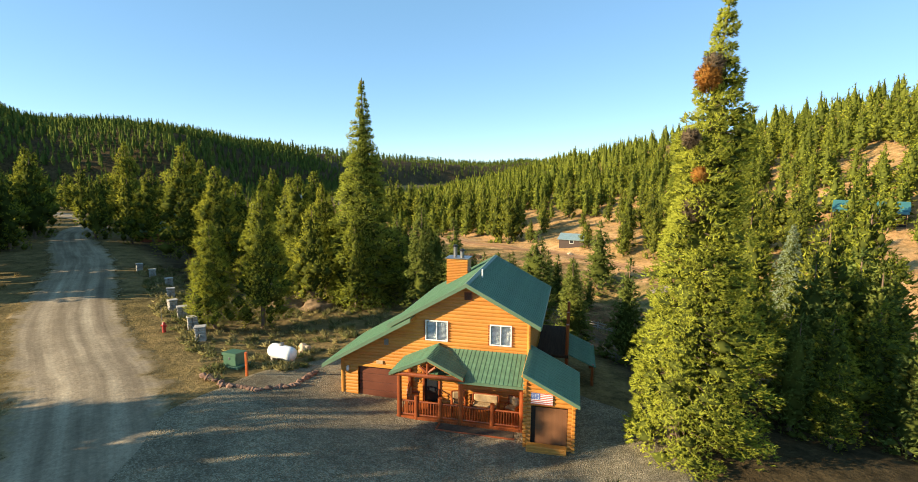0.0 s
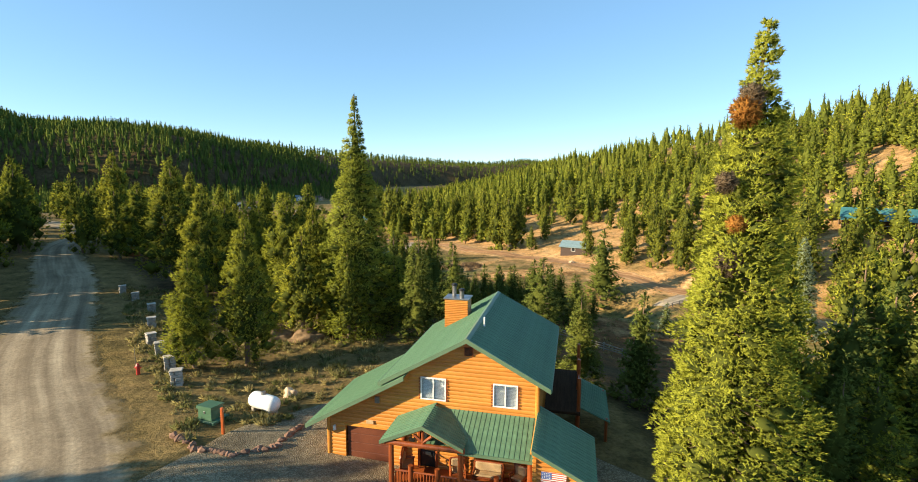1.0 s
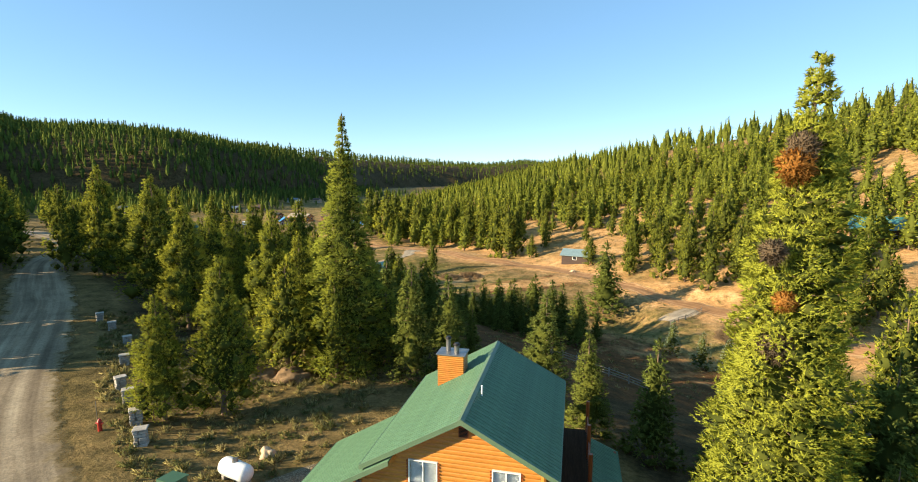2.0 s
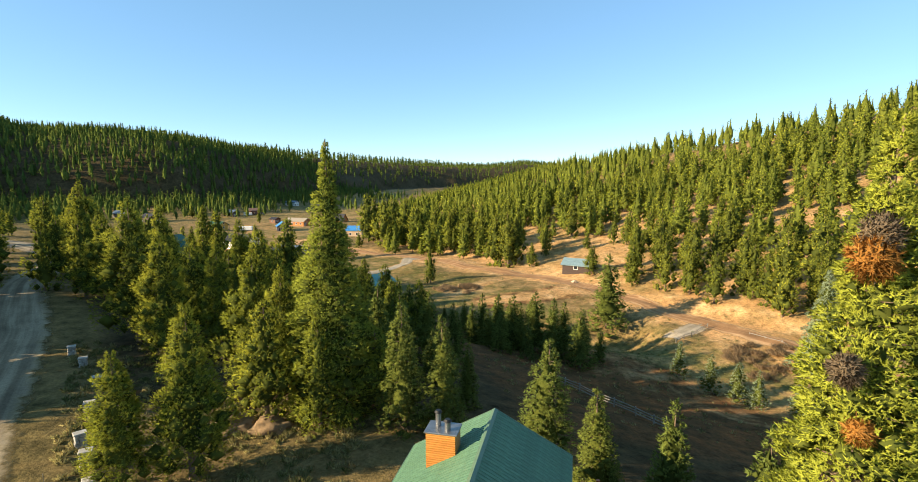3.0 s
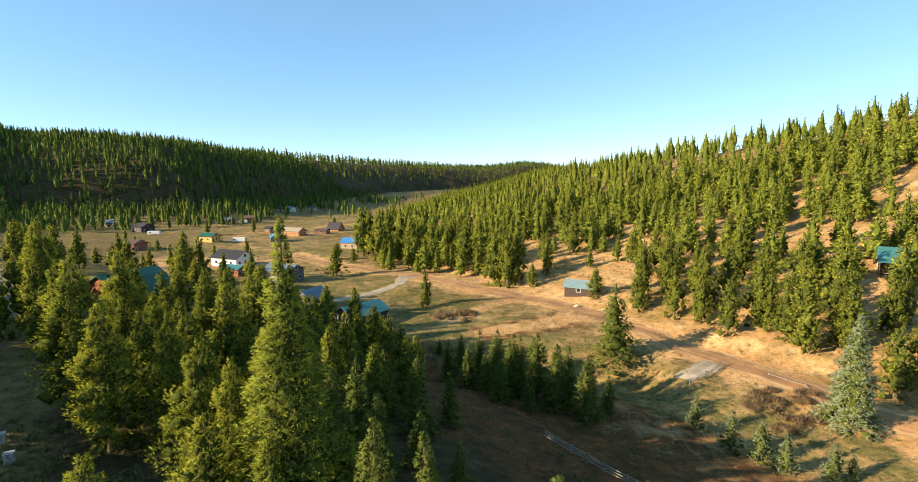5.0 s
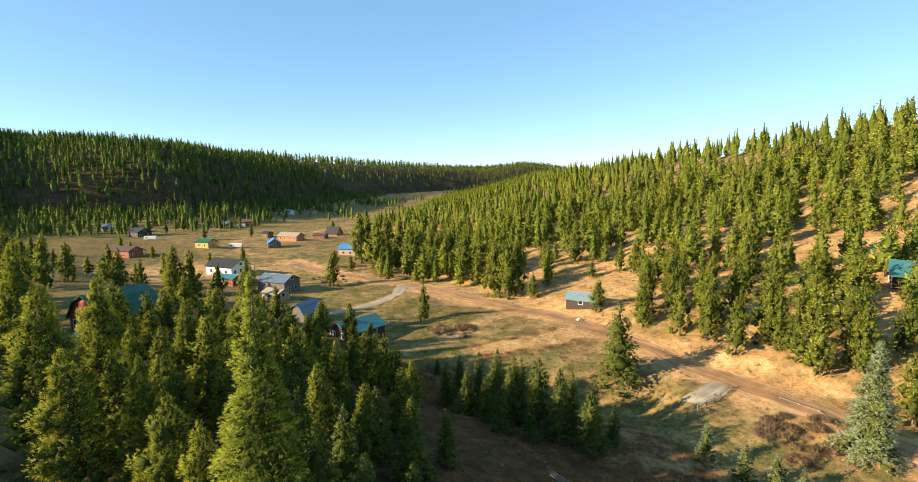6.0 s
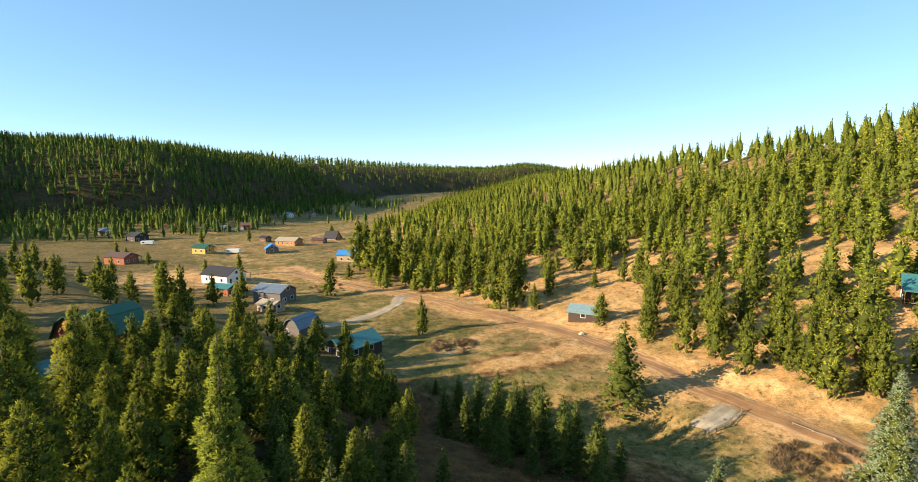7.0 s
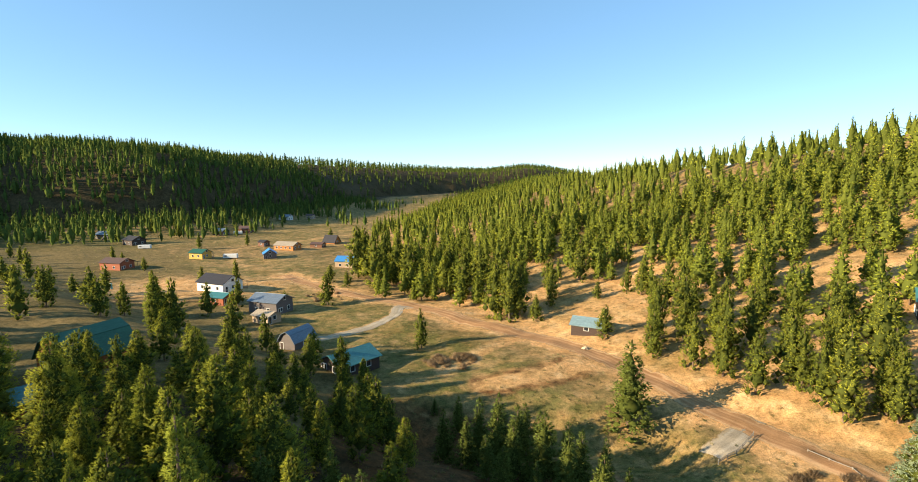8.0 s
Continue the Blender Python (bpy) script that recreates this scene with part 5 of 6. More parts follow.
# porch
PY, EY = -1.9, -2.25
porch_floor = part("porch_floor", bx((-3.45, PY - 0.1, 0.02), (3.3, 0.0, 0.26), 0.01), POST_WOOD, house)
bm = bmesh.new()
for k in range(22):
    bx((-1.05 + k * 0.2, PY - 0.13, 0.03), (-0.87 + k * 0.2, PY - 0.1, 0.24), 0, bm)
part("porch_skirt", bm, POST_WOOD, house)
dy = (3.5 - 2.66) / 2.25
cp, sp = math.cos(math.atan(dy)), math.sin(math.atan(dy))
roof_slope(house, (-1.6, 0.0, 3.52), (1, 0, 0), (0, -cp, -sp), 5.0, 2.3 / cp, 11, GREEN_METAL, seams=2, soffit=LOGS)
part("porch_gutter", bx((0.0, EY - 0.1, 2.52), (3.42, EY - 0.05, 2.64)), GREEN_TRIM, house)
# entry gable
GX0, GP = -1.58, 3.78
gs = 0.46
cg, sg = math.cos(math.atan(gs)), math.sin(math.atan(gs))
roof_slope(house, (GX0, -2.55, GP), (0, 1, 0), (-cg, 0, -sg), 2.5, 2.05 / cg, 6, GREEN_METAL, soffit=LOGS)
roof_slope(house, (GX0, -2.55, GP), (0, 1, 0), (cg, 0, -sg), 2.2, 1.9 / cg, 6, GREEN_METAL, soffit=LOGS)
fascia(GX0 - 2.05, GP - 2.05 * gs, GX0, GP, -2.6, -2.55, 0.14)
fascia(GX0, GP, GX0 + 1.9, GP - 1.9 * gs, -2.6, -2.55, 0.14)
for dx in (-0.42, 0.0, 0.42):
    part("truss_strut", rod((GX0, -2.42, 2.95) if dx else (GX0, -2.42, 2.86), (GX0 + dx, -2.42, GP - 0.3 - abs(dx) * gs), 0.07, 8), POST_WOOD, house)
part("porch_beam", rod((-3.4, -2.42, 2.78), (0.35, -2.42, 2.78), 0.12, 10), POST_WOOD, house)
part("porch_beam", rod((0.1, PY, 2.6), (3.35, PY, 2.6), 0.11, 10), POST_WOOD, house)
for x, y, top in ((-3.3, PY, 2.7), (0.05, PY, 2.75), (3.22, PY, 2.55), (-3.3, -0.12, 2.6)):
    part("porch_post", rod((x, y, 0.0), (x, y, top), 0.14, 12, 0.12), POST_WOOD, house)
for x in (-2.35, -1.05, 1.72):
    part("rail_post", rod((x, PY, 0.05), (x, PY, 1.42), 0.13, 12, 0.12), POST_WOOD, house)
bal = bmesh.new()
rod((0, 0, 0.36), (0, 0, 1.1), 0.032, 6, None, bal)
bal_me = bpy.data.meshes.new("baluster")
bal.to_mesh(bal_me)
bal.free()
bal_me.materials.append(POST_WOOD)
for a, b in ((-3.16, -2.48), (-0.92, -0.09), (0.19, 1.59), (1.85, 3.08), (-2.22, -1.18)):
    for zz in (0.36, 1.1):
        part("handrail", rod((a, PY, zz), (b, PY, zz), 0.05, 8), POST_WOOD, house)
    n = int((b - a) / 0.135)
    for k in range(n):
        o = new("baluster", bal_me)
        o.parent = house
        o.location = (a + (k + 0.5) * (b - a) / n, PY, 0)
# front door behind the rail
door = part("front_door", bx((-2.46, 0.02, 0.27), (-1.66, 0.07, 2.16), 0.01), BLACK_IRON, house, "dark storm door with a glass panel")
part("door_glass", bx((-2.36, -0.005, 0.9), (-1.76, 0.015, 2.05)), DARK_GLASS, door)
bm = bmesh.new()
for lo, hi in (((-2.58, -0.09, 0.25), (-2.46, 0.03, 2.3)), ((-1.66, -0.09, 0.25), (-1.54, 0.03, 2.3)), ((-2.46, -0.09, 2.16), (-1.66, 0.03, 2.3))):
    bx(lo, hi, 0.008, bm)
part("door_frame", bm, POST_WOOD, house)
bm = bmesh.new()
for lo, hi in (((-3.02, -0.1, 1.55), (-2.76, -0.075, 1.75)), ((-2.78, -0.1, 1.68), (-2.68, -0.075, 1.84)), ((-3.0, -0.1, 1.35), (-2.96, -0.075, 1.56)), ((-2.82, -0.1, 1.35), (-2.78, -0.075, 1.56)), ((-2.84, -0.1, 1.84), (-2.6, -0.075, 1.88)), ((-2.8, -0.1, 1.88), (-2.76, -0.075, 2.02)), ((-2.66, -0.1, 1.88), (-2.62, -0.075, 2.02))):
    bx(lo, hi, 0.004, bm)
part("wall_ornament", bm, BLACK_IRON, house)
# planting bed
bed = part("planting_bed", bx((-1.0, -2.75, 0.0), (2.9, -2.05, 0.13), 0.02), SOIL, house)
bm = bx((-1.08, -2.83, 0.0), (2.98, -2.75, 0.17), 0.02)
bx((-1.08, -2.75, 0.0), (-1.0, -2.05, 0.17), 0.02, bm)
part("timber_edge", bm, POST_WOOD, bed)

# side wing with the lowered shade
BX0, BX1, BY0, BY1 = 3.5, 5.78, -3.2, 0.4


def wing_top(x):
    return 3.62 - (x - BX0) * 0.5


wing = new("side_wing")
wing.parent = house


def wing_ends(z):
    r = BX1 if z < wing_top(BX1) else BX0 + (3.62 - z) / 0.5
    return BX0, max(r, BX0 + 0.01)


log_wall(wing_ends, 0.0, 3.6, lambda u, o, z: (u, BY0 - o, z), wing, [(3.78, 5.5, 0.22, 2.12)], swell=0.055)
log_wall(lambda z: (BY0, BY1), 0.0, wing_top(BX1), lambda u, o, z: (BX1 + o, u, z), wing)
log_wall(lambda z: (BY0, 0.0), 0.0, 3.55, lambda u, o, z: (BX0 - o, u, z), wing)
log_wall(wing_ends, 0.0, 3.6, lambda u, o, z: (u, BY1 + o, z), wing)
for x in (BX0, BX1):
    for k in range(int(wing_top(x) / 0.2)):
        part("log_end", bx((x - 0.09, BY0 - 0.15, 0.02 + k * 0.2), (x + 0.09, BY0 - 0.02, 0.17 + k * 0.2), 0.03), LOGS, wing)
slat_me = None
for k in range(38):
    if slat_me is None:
        o = part("shade_slat", bx((4.0, BY0 + 0.03, 0), (5.48, BY0 + 0.055, 0.043)), WEAVE, wing)
        slat_me = o.data
    else:
        o = new("shade_slat", slat_me)
        o.parent = wing
    o.location = (0, 0, 0.24 + k * 0.05)
# black sheet standing for the dark inside, seen past the woven slats
part("shade_gap", bx((3.78, BY0 + 0.1, 0.22), (5.5, BY0 + 0.13, 2.12)), BLACK_IRON, wing)
part("sill", bx((3.7, BY0 - 0.14, 0.14), (5.58, BY0 + 0.1, 0.23), 0.015), LOGS, wing)
bm = bmesh.new()
for k in range(3):
    bx((3.62, BY0 - 0.5, 0.02 + k * 0.13), (5.5, BY0 - 0.1, 0.14 + k * 0.13), 0.02, bm)
part("step_box", bm, LOGS, wing)
cw, sw = math.cos(math.atan(0.5)), math.sin(math.atan(0.5))
roof_slope(wing, (BX0 - 0.12, BY0 - 0.3, 3.85), (0, 1, 0), (cw, 0, -sw), 4.2, 2.66 / cw, 10, GREEN_METAL, seams=2, soffit=LOGS)
bm = prism([(BX0 - 0.12, 3.88), (BX1 + 0.27, 3.88 - 2.66 * 0.5), (BX1 + 0.27, 3.7 - 2.66 * 0.5), (BX0 - 0.12, 3.7)], BY0 - 0.35, BY0 - 0.3, "y")
part("fascia", bm, GREEN_TRIM, wing)

# covered deck at the back and its low roof
deck = new("back_deck")
deck.parent = house
part("deck_floor", bx((3.5, 3.2, 2.3), (5.4, 9.2, 2.45), 0.01), DECK_WOOD, deck)
for x, y in ((5.3, 3.4), (5.3, 6.2), (5.3, 9.0)):
    part("deck_post", rod((x, y, -0.6), (x, y, 4.3), 0.1, 8), POST_WOOD, deck)
for zz in (2.7, 2.95, 3.2, 3.4):
    part("deck_rail", rod((5.3, 3.4, zz), (5.3, 9.0, zz), 0.04, 6), POST_WOOD, deck)
roof_slope(deck, (4.7, 5.2, 2.15), (0, 1, 0), (0.92, 0, -0.39), 4.4, 2.6, 9, GREEN_METAL, seams=3)
for x, y in ((6.9, 5.4), (6.9, 9.3)):
    part("deck_post", rod((x, y, -1.2), (x, y, 1.25), 0.09, 8), POST_WOOD, deck)

# the flag on the wing: bars and a blue field
FLAG_RED = plain("faded_red_cloth", (0.5, 0.1, 0.07), (0.58, 0.14, 0.1), 6.0, 0.8, bump=0.1)
FLAG_BLUE = plain("faded_blue_cloth", (0.09, 0.13, 0.3), (0.12, 0.17, 0.36), 6.0, 0.8, bump=0.1)
flag = new("flag")
flag.matrix_world = HOUSE @ pose(3.78, BY0 - 0.11, 2.32)
tagged(flag, "small striped flag fixed to the log wall", "flag")
part("cloth", bx((0, 0, 0), (1.02, 0.03, 0.56), 0.006), WHITE_PAINT, flag)
for k in range(7):
    part("stripe", bx((0.004, -0.008, 0.004 + k * 0.0862), (1.016, -0.002, 0.004 + k * 0.0862 + 0.043)), FLAG_RED, flag)
fld = part("blue_field", bx((0, -0.014, 0.26), (0.42, -0.009, 0.56)), FLAG_BLUE, flag)
bm = bmesh.new()
for r_ in range(4):
    for c_ in range(5):
        bx((0.05 + c_ * 0.072, -0.019, 0.3 + r_ * 0.065), (0.075 + c_ * 0.072, -0.015, 0.325 + r_ * 0.065), 0, bm)
part("star", bm, WHITE_PAINT, fld)


# porch furniture
def log_bench(x, y, rz, wide, label, name="porch_bench", arch=False):
    b = new(name)
    b.matrix_world = HOUSE @ pose(x, y, 0.26, 0, 0, rz)
    tagged(b, label, "bench")
    for sx in (-wide / 2, wide / 2):
        for sy in (-0.22, 0.22):
            part("leg", rod((sx, sy, 0), (sx, sy, 0.62 if sy < 0 else 1.0), 0.05, 8), POST_WOOD, b)
        part("armrest", rod((sx, -0.3, 0.64), (sx, 0.24, 0.66), 0.05, 8), POST_WOOD, b)
    part("seat", bx((-wide / 2, -0.26, 0.38), (wide / 2, 0.24, 0.46), 0.02), POST_WOOD, b)
    part("cushion", bx((-wide / 2 + 0.05, -0.24, 0.46), (wide / 2 - 0.05, 0.2, 0.58), 0.05), FABRIC, b)
    part("back_cushion", bx((-wide / 2 + 0.05, 0.14, 0.56), (wide / 2 - 0.05, 0.27, 1.0), 0.05), FABRIC, b)
    part("backrest", rod((-wide / 2, 0.24, 1.0), (wide / 2, 0.24, 1.0), 0.05, 8), POST_WOOD, b)
    if arch:
        for k in range(9):
            a0, a1 = math.pi * k / 9, math.pi * (k + 1) / 9
            part("arch_piece", rod((-wide / 2 * math.cos(a0), 0.24, 1.0 + 0.4 * math.sin(a0)), (-wide / 2 * math.cos(a1), 0.24, 1.0 + 0.4 * math.sin(a1)), 0.04, 6), POST_WOOD, b)
        for k in range(5):
            u = -0.4 + 0.2 * k
            part("spindle", rod((u * wide, 0.24, 0.5), (u * wide, 0.24, 1.0 + 0.4 * math.sqrt(max(0, 1 - (2 * u) ** 2))), 0.025, 6), POST_WOOD, b)
    return b


log_bench(1.15, -0.75, 0, 1.4, "log bench with tan cushions on the porch")
log_bench(2.6, -0.7, -25, 0.7, "log armchair with a tan cushion on the porch", "porch_chair")
log_bench(-0.35, -0.7, 20, 0.7, "log armchair with a tan cushion on the porch", "porch_chair")
log_bench(-2.85, -0.95, 100, 1.1, "log bench with an arched spindle back by the steps", arch=True)

# yard and roadside
STONE = plain("pale_rough_stone", (0.3, 0.27, 0.23), (0.48, 0.45, 0.4), 2.5, 0.9, bump=0.8, fine=12, varied=0.08)


def stone_pillar(x, y, rz, tall, lean=0.0):
    p = new("stone_pillar")
    p.matrix_world = pose(x, y, zat(x, y) - 0.05, lean, 0, rz)
    tagged(p, "squat pale stone pillar on the road verge", "pillar", "stone pillars along the road")
    r = random.Random(int(x * 100))
    rows_ = 5
    for k in range(rows_):
        cuts = [-0.36, r.uniform(-0.12, 0.12), 0.36]
        for a, b in zip(cuts, cuts[1:]):
            for c, d in ((-0.3, 0.0), (0.0, 0.3)):
                j = lambda: r.uniform(-0.035, 0.035)
                bm = bx((a + 0.008 + j(), c + 0.008 + j(), tall * k / rows_), (b - 0.008 + j(), d - 0.008 + j(), tall * (k + 1) / rows_ - 0.012), 0.03)
                part("stone", bm, STONE, p)
    part("cap_stone", bx((-0.4, -0.34, tall), (0.4, 0.34, tall + 0.1), 0.03), STONE, p)


for x, y, rz, tall in ((-18.9, 35.5, 20, 1.05), (-20.8, 38.0, 35, 1.05), (-23.4, 41.2, 30, 1.0), (-25.5, 43.5, 45, 0.95), (-28.6, 48.6, 30, 0.9), (-31.9, 54.0, 40, 0.9), (-36.4, 58.4, 30, 0.9), (-39.9, 61.5, 35, 0.9)):
    stone_pillar(x, y, rz, tall)

BOX_GREEN = plain("green_utility_paint", (0.055, 0.13, 0.075), (0.075, 0.16, 0.095), 2.0, 0.45, bump=0.05)
ORANGE_PAINT = plain("orange_marker_paint", (0.5, 0.1, 0.02), (0.62, 0.15, 0.03), 3.0, 0.5, bump=0.1)
HYDRANT_RED = plain("hydrant_red_paint", (0.35, 0.02, 0.015), (0.45, 0.035, 0.02), 3.0, 0.45, bump=0.1)
TANK_WHITE = plain("white_tank_paint", (0.72, 0.72, 0.7), (0.82, 0.82, 0.8), 1.2, 0.4, bump=0.04)
ub = new("utility_box")
ub.matrix_world = pose(-14.35, 30.9, zat(-14.3, 30.9), 0, 0, -18)
tagged(ub, "green steel utility box on a concrete pad", "utility box")
part("pad", bx((-0.75, -0.6, 0), (0.75, 0.6, 0.16), 0.02), BOX_GREEN, ub)
part("body", bx((-0.5, -0.45, 0.16), (0.5, 0.45, 0.82), 0.03), BOX_GREEN, ub)
part("lid", prism([(-0.5, 0.82), (0.5, 0.82), (0.5, 0.9), (-0.5, 1.0)], -0.54, 0.54, "x"), BOX_GREEN, ub)
part("hasp", bx((-0.05, -0.48, 0.55), (0.05, -0.45, 0.7), 0.01), STEEL, ub)
mk = new("marker_post")
mk.matrix_world = pose(-12.9, 29.3, zat(-12.9, 29.3))
tagged(mk, "upright orange steel marker post beside the utility box", "post")
part("post", bx((-0.07, -0.07, -0.2), (0.07, 0.07, 1.45), 0.02), ORANGE_PAINT, mk)
part("cap", bx((-0.08, -0.08, 1.45), (0.08, 0.08, 1.5), 0.015), ORANGE_PAINT, mk)

tank = new("propane_tank")
tank.matrix_world = pose(-11.9, 32.6, zat(-11.9, 32.6), 0, 0, -30)
tagged(tank, "white horizontal propane tank among shrubs", "gas tank")
bm = bmesh.new()
secs = [(-1.15, 0.02), (-1.12, 0.2), (-1.04, 0.36), (-0.92, 0.46), (-0.75, 0.5), (0.75, 0.5), (0.92, 0.46), (1.04, 0.36), (1.12, 0.2), (1.15, 0.02)]
rings = [[bm.verts.new((u, r * math.cos(a * math.pi / 12), 0.72 + r * math.sin(a * math.pi / 12))) for a in range(24)] for u, r in secs]
for r0, r1 in zip(rings, rings[1:]):
    for k in range(24):
        bm.faces.new((r0[k], r0[(k + 1) % 24], r1[(k + 1) % 24], r1[k]))
bm.faces.new(rings[0][::-1])
bm.faces.new(rings[-1])
part("shell", bm, TANK_WHITE, tank, smooth_faces=True)
part("valve_dome", rod((0, 0, 1.2), (0, 0, 1.38), 0.17, 14, 0.14), STEEL, tank)
for u in (-0.7, 0.7):
    part("saddle", bx((u - 0.12, -0.35, 0), (u + 0.12, 0.35, 0.3), 0.02), STONE, tank)

hy_ = new("fire_hydrant")
hy_.matrix_world = pose(-22.4, 36.9, zat(-22.4, 36.9))
tagged(hy_, "red fire hydrant with a thin flag rod", "hydrant")
part("barrel", rod((0, 0, 0), (0, 0, 0.62), 0.13, 12, 0.12), HYDRANT_RED, hy_)
part("bonnet", rod((0, 0, 0.62), (0, 0, 0.8), 0.15, 12, 0.05), HYDRANT_RED, hy_)
part("nozzle", rod((-0.22, 0, 0.5), (0.22, 0, 0.5), 0.07, 10), HYDRANT_RED, hy_)
part("flag_rod", rod((-0.2, 0.1, 0), (-0.2, 0.1, 1.9), 0.018, 6), STEEL, hy_)


RED_ROCK = plain("red_brown_edging_rock", (0.16, 0.085, 0.055), (0.28, 0.16, 0.105), 3.0, 0.95, bump=0.6, fine=10, varied=0.3)
edging = new("rock_edging")
tagged(edging, "row of red-brown rocks edging the gravel yard", "rock border")
rr = random.Random(12)
bm = bmesh.new()
bmesh.ops.create_icosphere(bm, subdivisions=1, radius=0.2)
for v in bm.verts:
    v.co *= 1 + 0.35 * noise.noise(v.co * 7)
    v.co.z = max(v.co.z * 0.75, -0.08)
rock = part("rock", bm, RED_ROCK, edging)
line = [(-15.2, 28.6), (-13.4, 27.3), (-11.2, 26.9), (-9.7, 28.2), (-9.2, 31.4)]
spots = [(ax + (bx_ - ax) * k / 9, ay + (by_ - ay) * k / 9) for (ax, ay), (bx_, by_) in zip(line, line[1:]) for k in range(9)]
for k, (x, y) in enumerate(spots):
    o = rock if k == 0 else new("rock", rock.data)
    o.parent = edging
    x, y = x + rr.uniform(-0.12, 0.12), y + rr.uniform(-0.12, 0.12)
    o.matrix_basis = pose(x, y, zat(x, y) + 0.13, 0, 0, rr.uniform(0, 360)) @ Matrix.Scale(rr.uniform(0.7, 1.35), 4)


def mound(name, x, y, r, h, label, mat, seed, cat="earth mound"):
    bm = bmesh.new()
    bmesh.ops.create_icosphere(bm, subdivisions=4, radius=1.0)
    for v in bm.verts:
        n_ = noise.noise(v.co * 1.6 + Vector((seed, 0, 0))) * 0.4 + noise.noise(v.co * 5 + Vector((0, seed, 0))) * 0.16 + noise.noise(v.co * 13) * 0.06
        v.co *= 1 + n_
        v.co = Vector((v.co.x * r, v.co.y * r * 0.8, max(v.co.z, -0.3) * h))
    o = part(name, bm, mat, None, smooth_faces=True)
    o.location = (x, y, zat(x, y) - 0.05)
    return tagged(o, label, cat)


EARTH = plain("brown_dug_earth", (0.13, 0.085, 0.042), (0.27, 0.175, 0.09), 1.6, 0.95, bump=0.9, fine=7)
PALE_ROCK = plain("cream_sandstone", (0.5, 0.36, 0.22), (0.62, 0.48, 0.33), 0.8, 0.95, bump=0.8, fine=6)
mound("boulder", -11.3, 35.6, 0.55, 0.6, "tan boulder among the shrubs behind the tank", PALE_ROCK, 9.0, "boulder")
mound("earth_mound", -16.9, 47.6, 1.7, 0.95, "heap of brown dug earth under the pines", EARTH, 1.0)
mound("earth_mound", -13.9, 47.4, 1.5, 0.85, "heap of brown dug earth under the pines", EARTH, 4.0)


# low shrubs and bunch grass
def shrub_field(name, label, spots, size, mat, seed, count=26, fan=4, slim=0.11):
    rng = np.random.default_rng(seed)
    vs, fs, ns, tn, o = [], [], [], [], 0
    for x, y in spots:
        k = size * rng.uniform(0.5, 1.35)
        d = rng.normal(0, 1, (count, 3))
        d[:, 2] = np.abs(d[:, 2]) * 0.9 + 0.25
        d /= np.linalg.norm(d, axis=1, keepdims=True)
        v, f, nn = spikes(rng, d * k * rng.uniform(0.15, 0.75, (count, 1)) * np.array([1, 1, 0.7]), d + [0, 0, 0.4], fan, k * 0.5, k * slim, 0.4)
        v += np.array([x, y, zat(x, y) - 0.03])
        vs.append(v)
        ns.append(nn)
        fs.append(f + o)
        o += len(v)
        tn.append(np.full(len(v), rng.uniform()))
    me_ = mesh_from(name, np.concatenate(vs), np.concatenate(fs), (("tone", np.concatenate(tn)),), np.concatenate(ns))
    me_.materials.append(mat)
    return tagged(new(name, me_), label, "shrubs", kind="stuff")


SAGE = foliage("sage_and_bunch_grass", (0.14, 0.16, 0.055), (0.46, 0.38, 0.17), 0.3, by_tone=True)
STRAW = foliage("dry_straw_grass", (0.3, 0.22, 0.09), (0.42, 0.33, 0.15), 0.3, by_tone=True)
WILLOW = foliage("bare_red_willow", (0.27, 0.185, 0.11), (0.42, 0.3, 0.18), 0.4, by_tone=True)
rs = random.Random(8)


def pick(n, box_, ok):
    out = []
    while len(out) < n:
        x, y = rs.uniform(box_[0], box_[2]), rs.uniform(box_[1], box_[3])
        if ok(x, y):
            out.append((x, y))
    return out


def off_road(x, y, line, gap):
    return float(strip_dist(np.array(x), np.array(y), line)) > gap


def in_yard(x, y):
    return ((x + 2.4) / 13.0) ** 2 + ((y - 20.5) / 16.0) ** 2 < 1.0


shrub_field("slope_grass", "tufts of dry grass and sage across the valley floor", pick(620, (6, 62, 62, 125), lambda x, y: off_road(x, y, VALLEY_ROAD, 4.5) and off_road(x, y, APRON, 4.0) and float(hill_axes(np.array(x), np.array(y))[1]) < 6), 0.5, SAGE, 31, 12, 3)
verge = pick(1150, (-46, 24, -6, 66), lambda x, y: off_road(x, y, NEAR_ROAD, 5.9) and not in_yard(x, y) and (x + 27) * 0.78 + (y - 40) * 0.63 > -1 and (x + 27) * 0.78 + (y - 40) * 0.63 < 22)
shrub_field("sagebrush", "grey-green sagebrush and dry bunch grass on the verge", verge, 0.56, SAGE, 21, 20)
shrub_field("verge_grass", "dry straw grass beyond the dirt road", pick(420, (-60, 18, -28, 60), lambda x, y: off_road(x, y, NEAR_ROAD, 5.9) and (x + 27) * 0.78 + (y - 40) * 0.63 < -5), 0.45, STRAW, 22, 22)
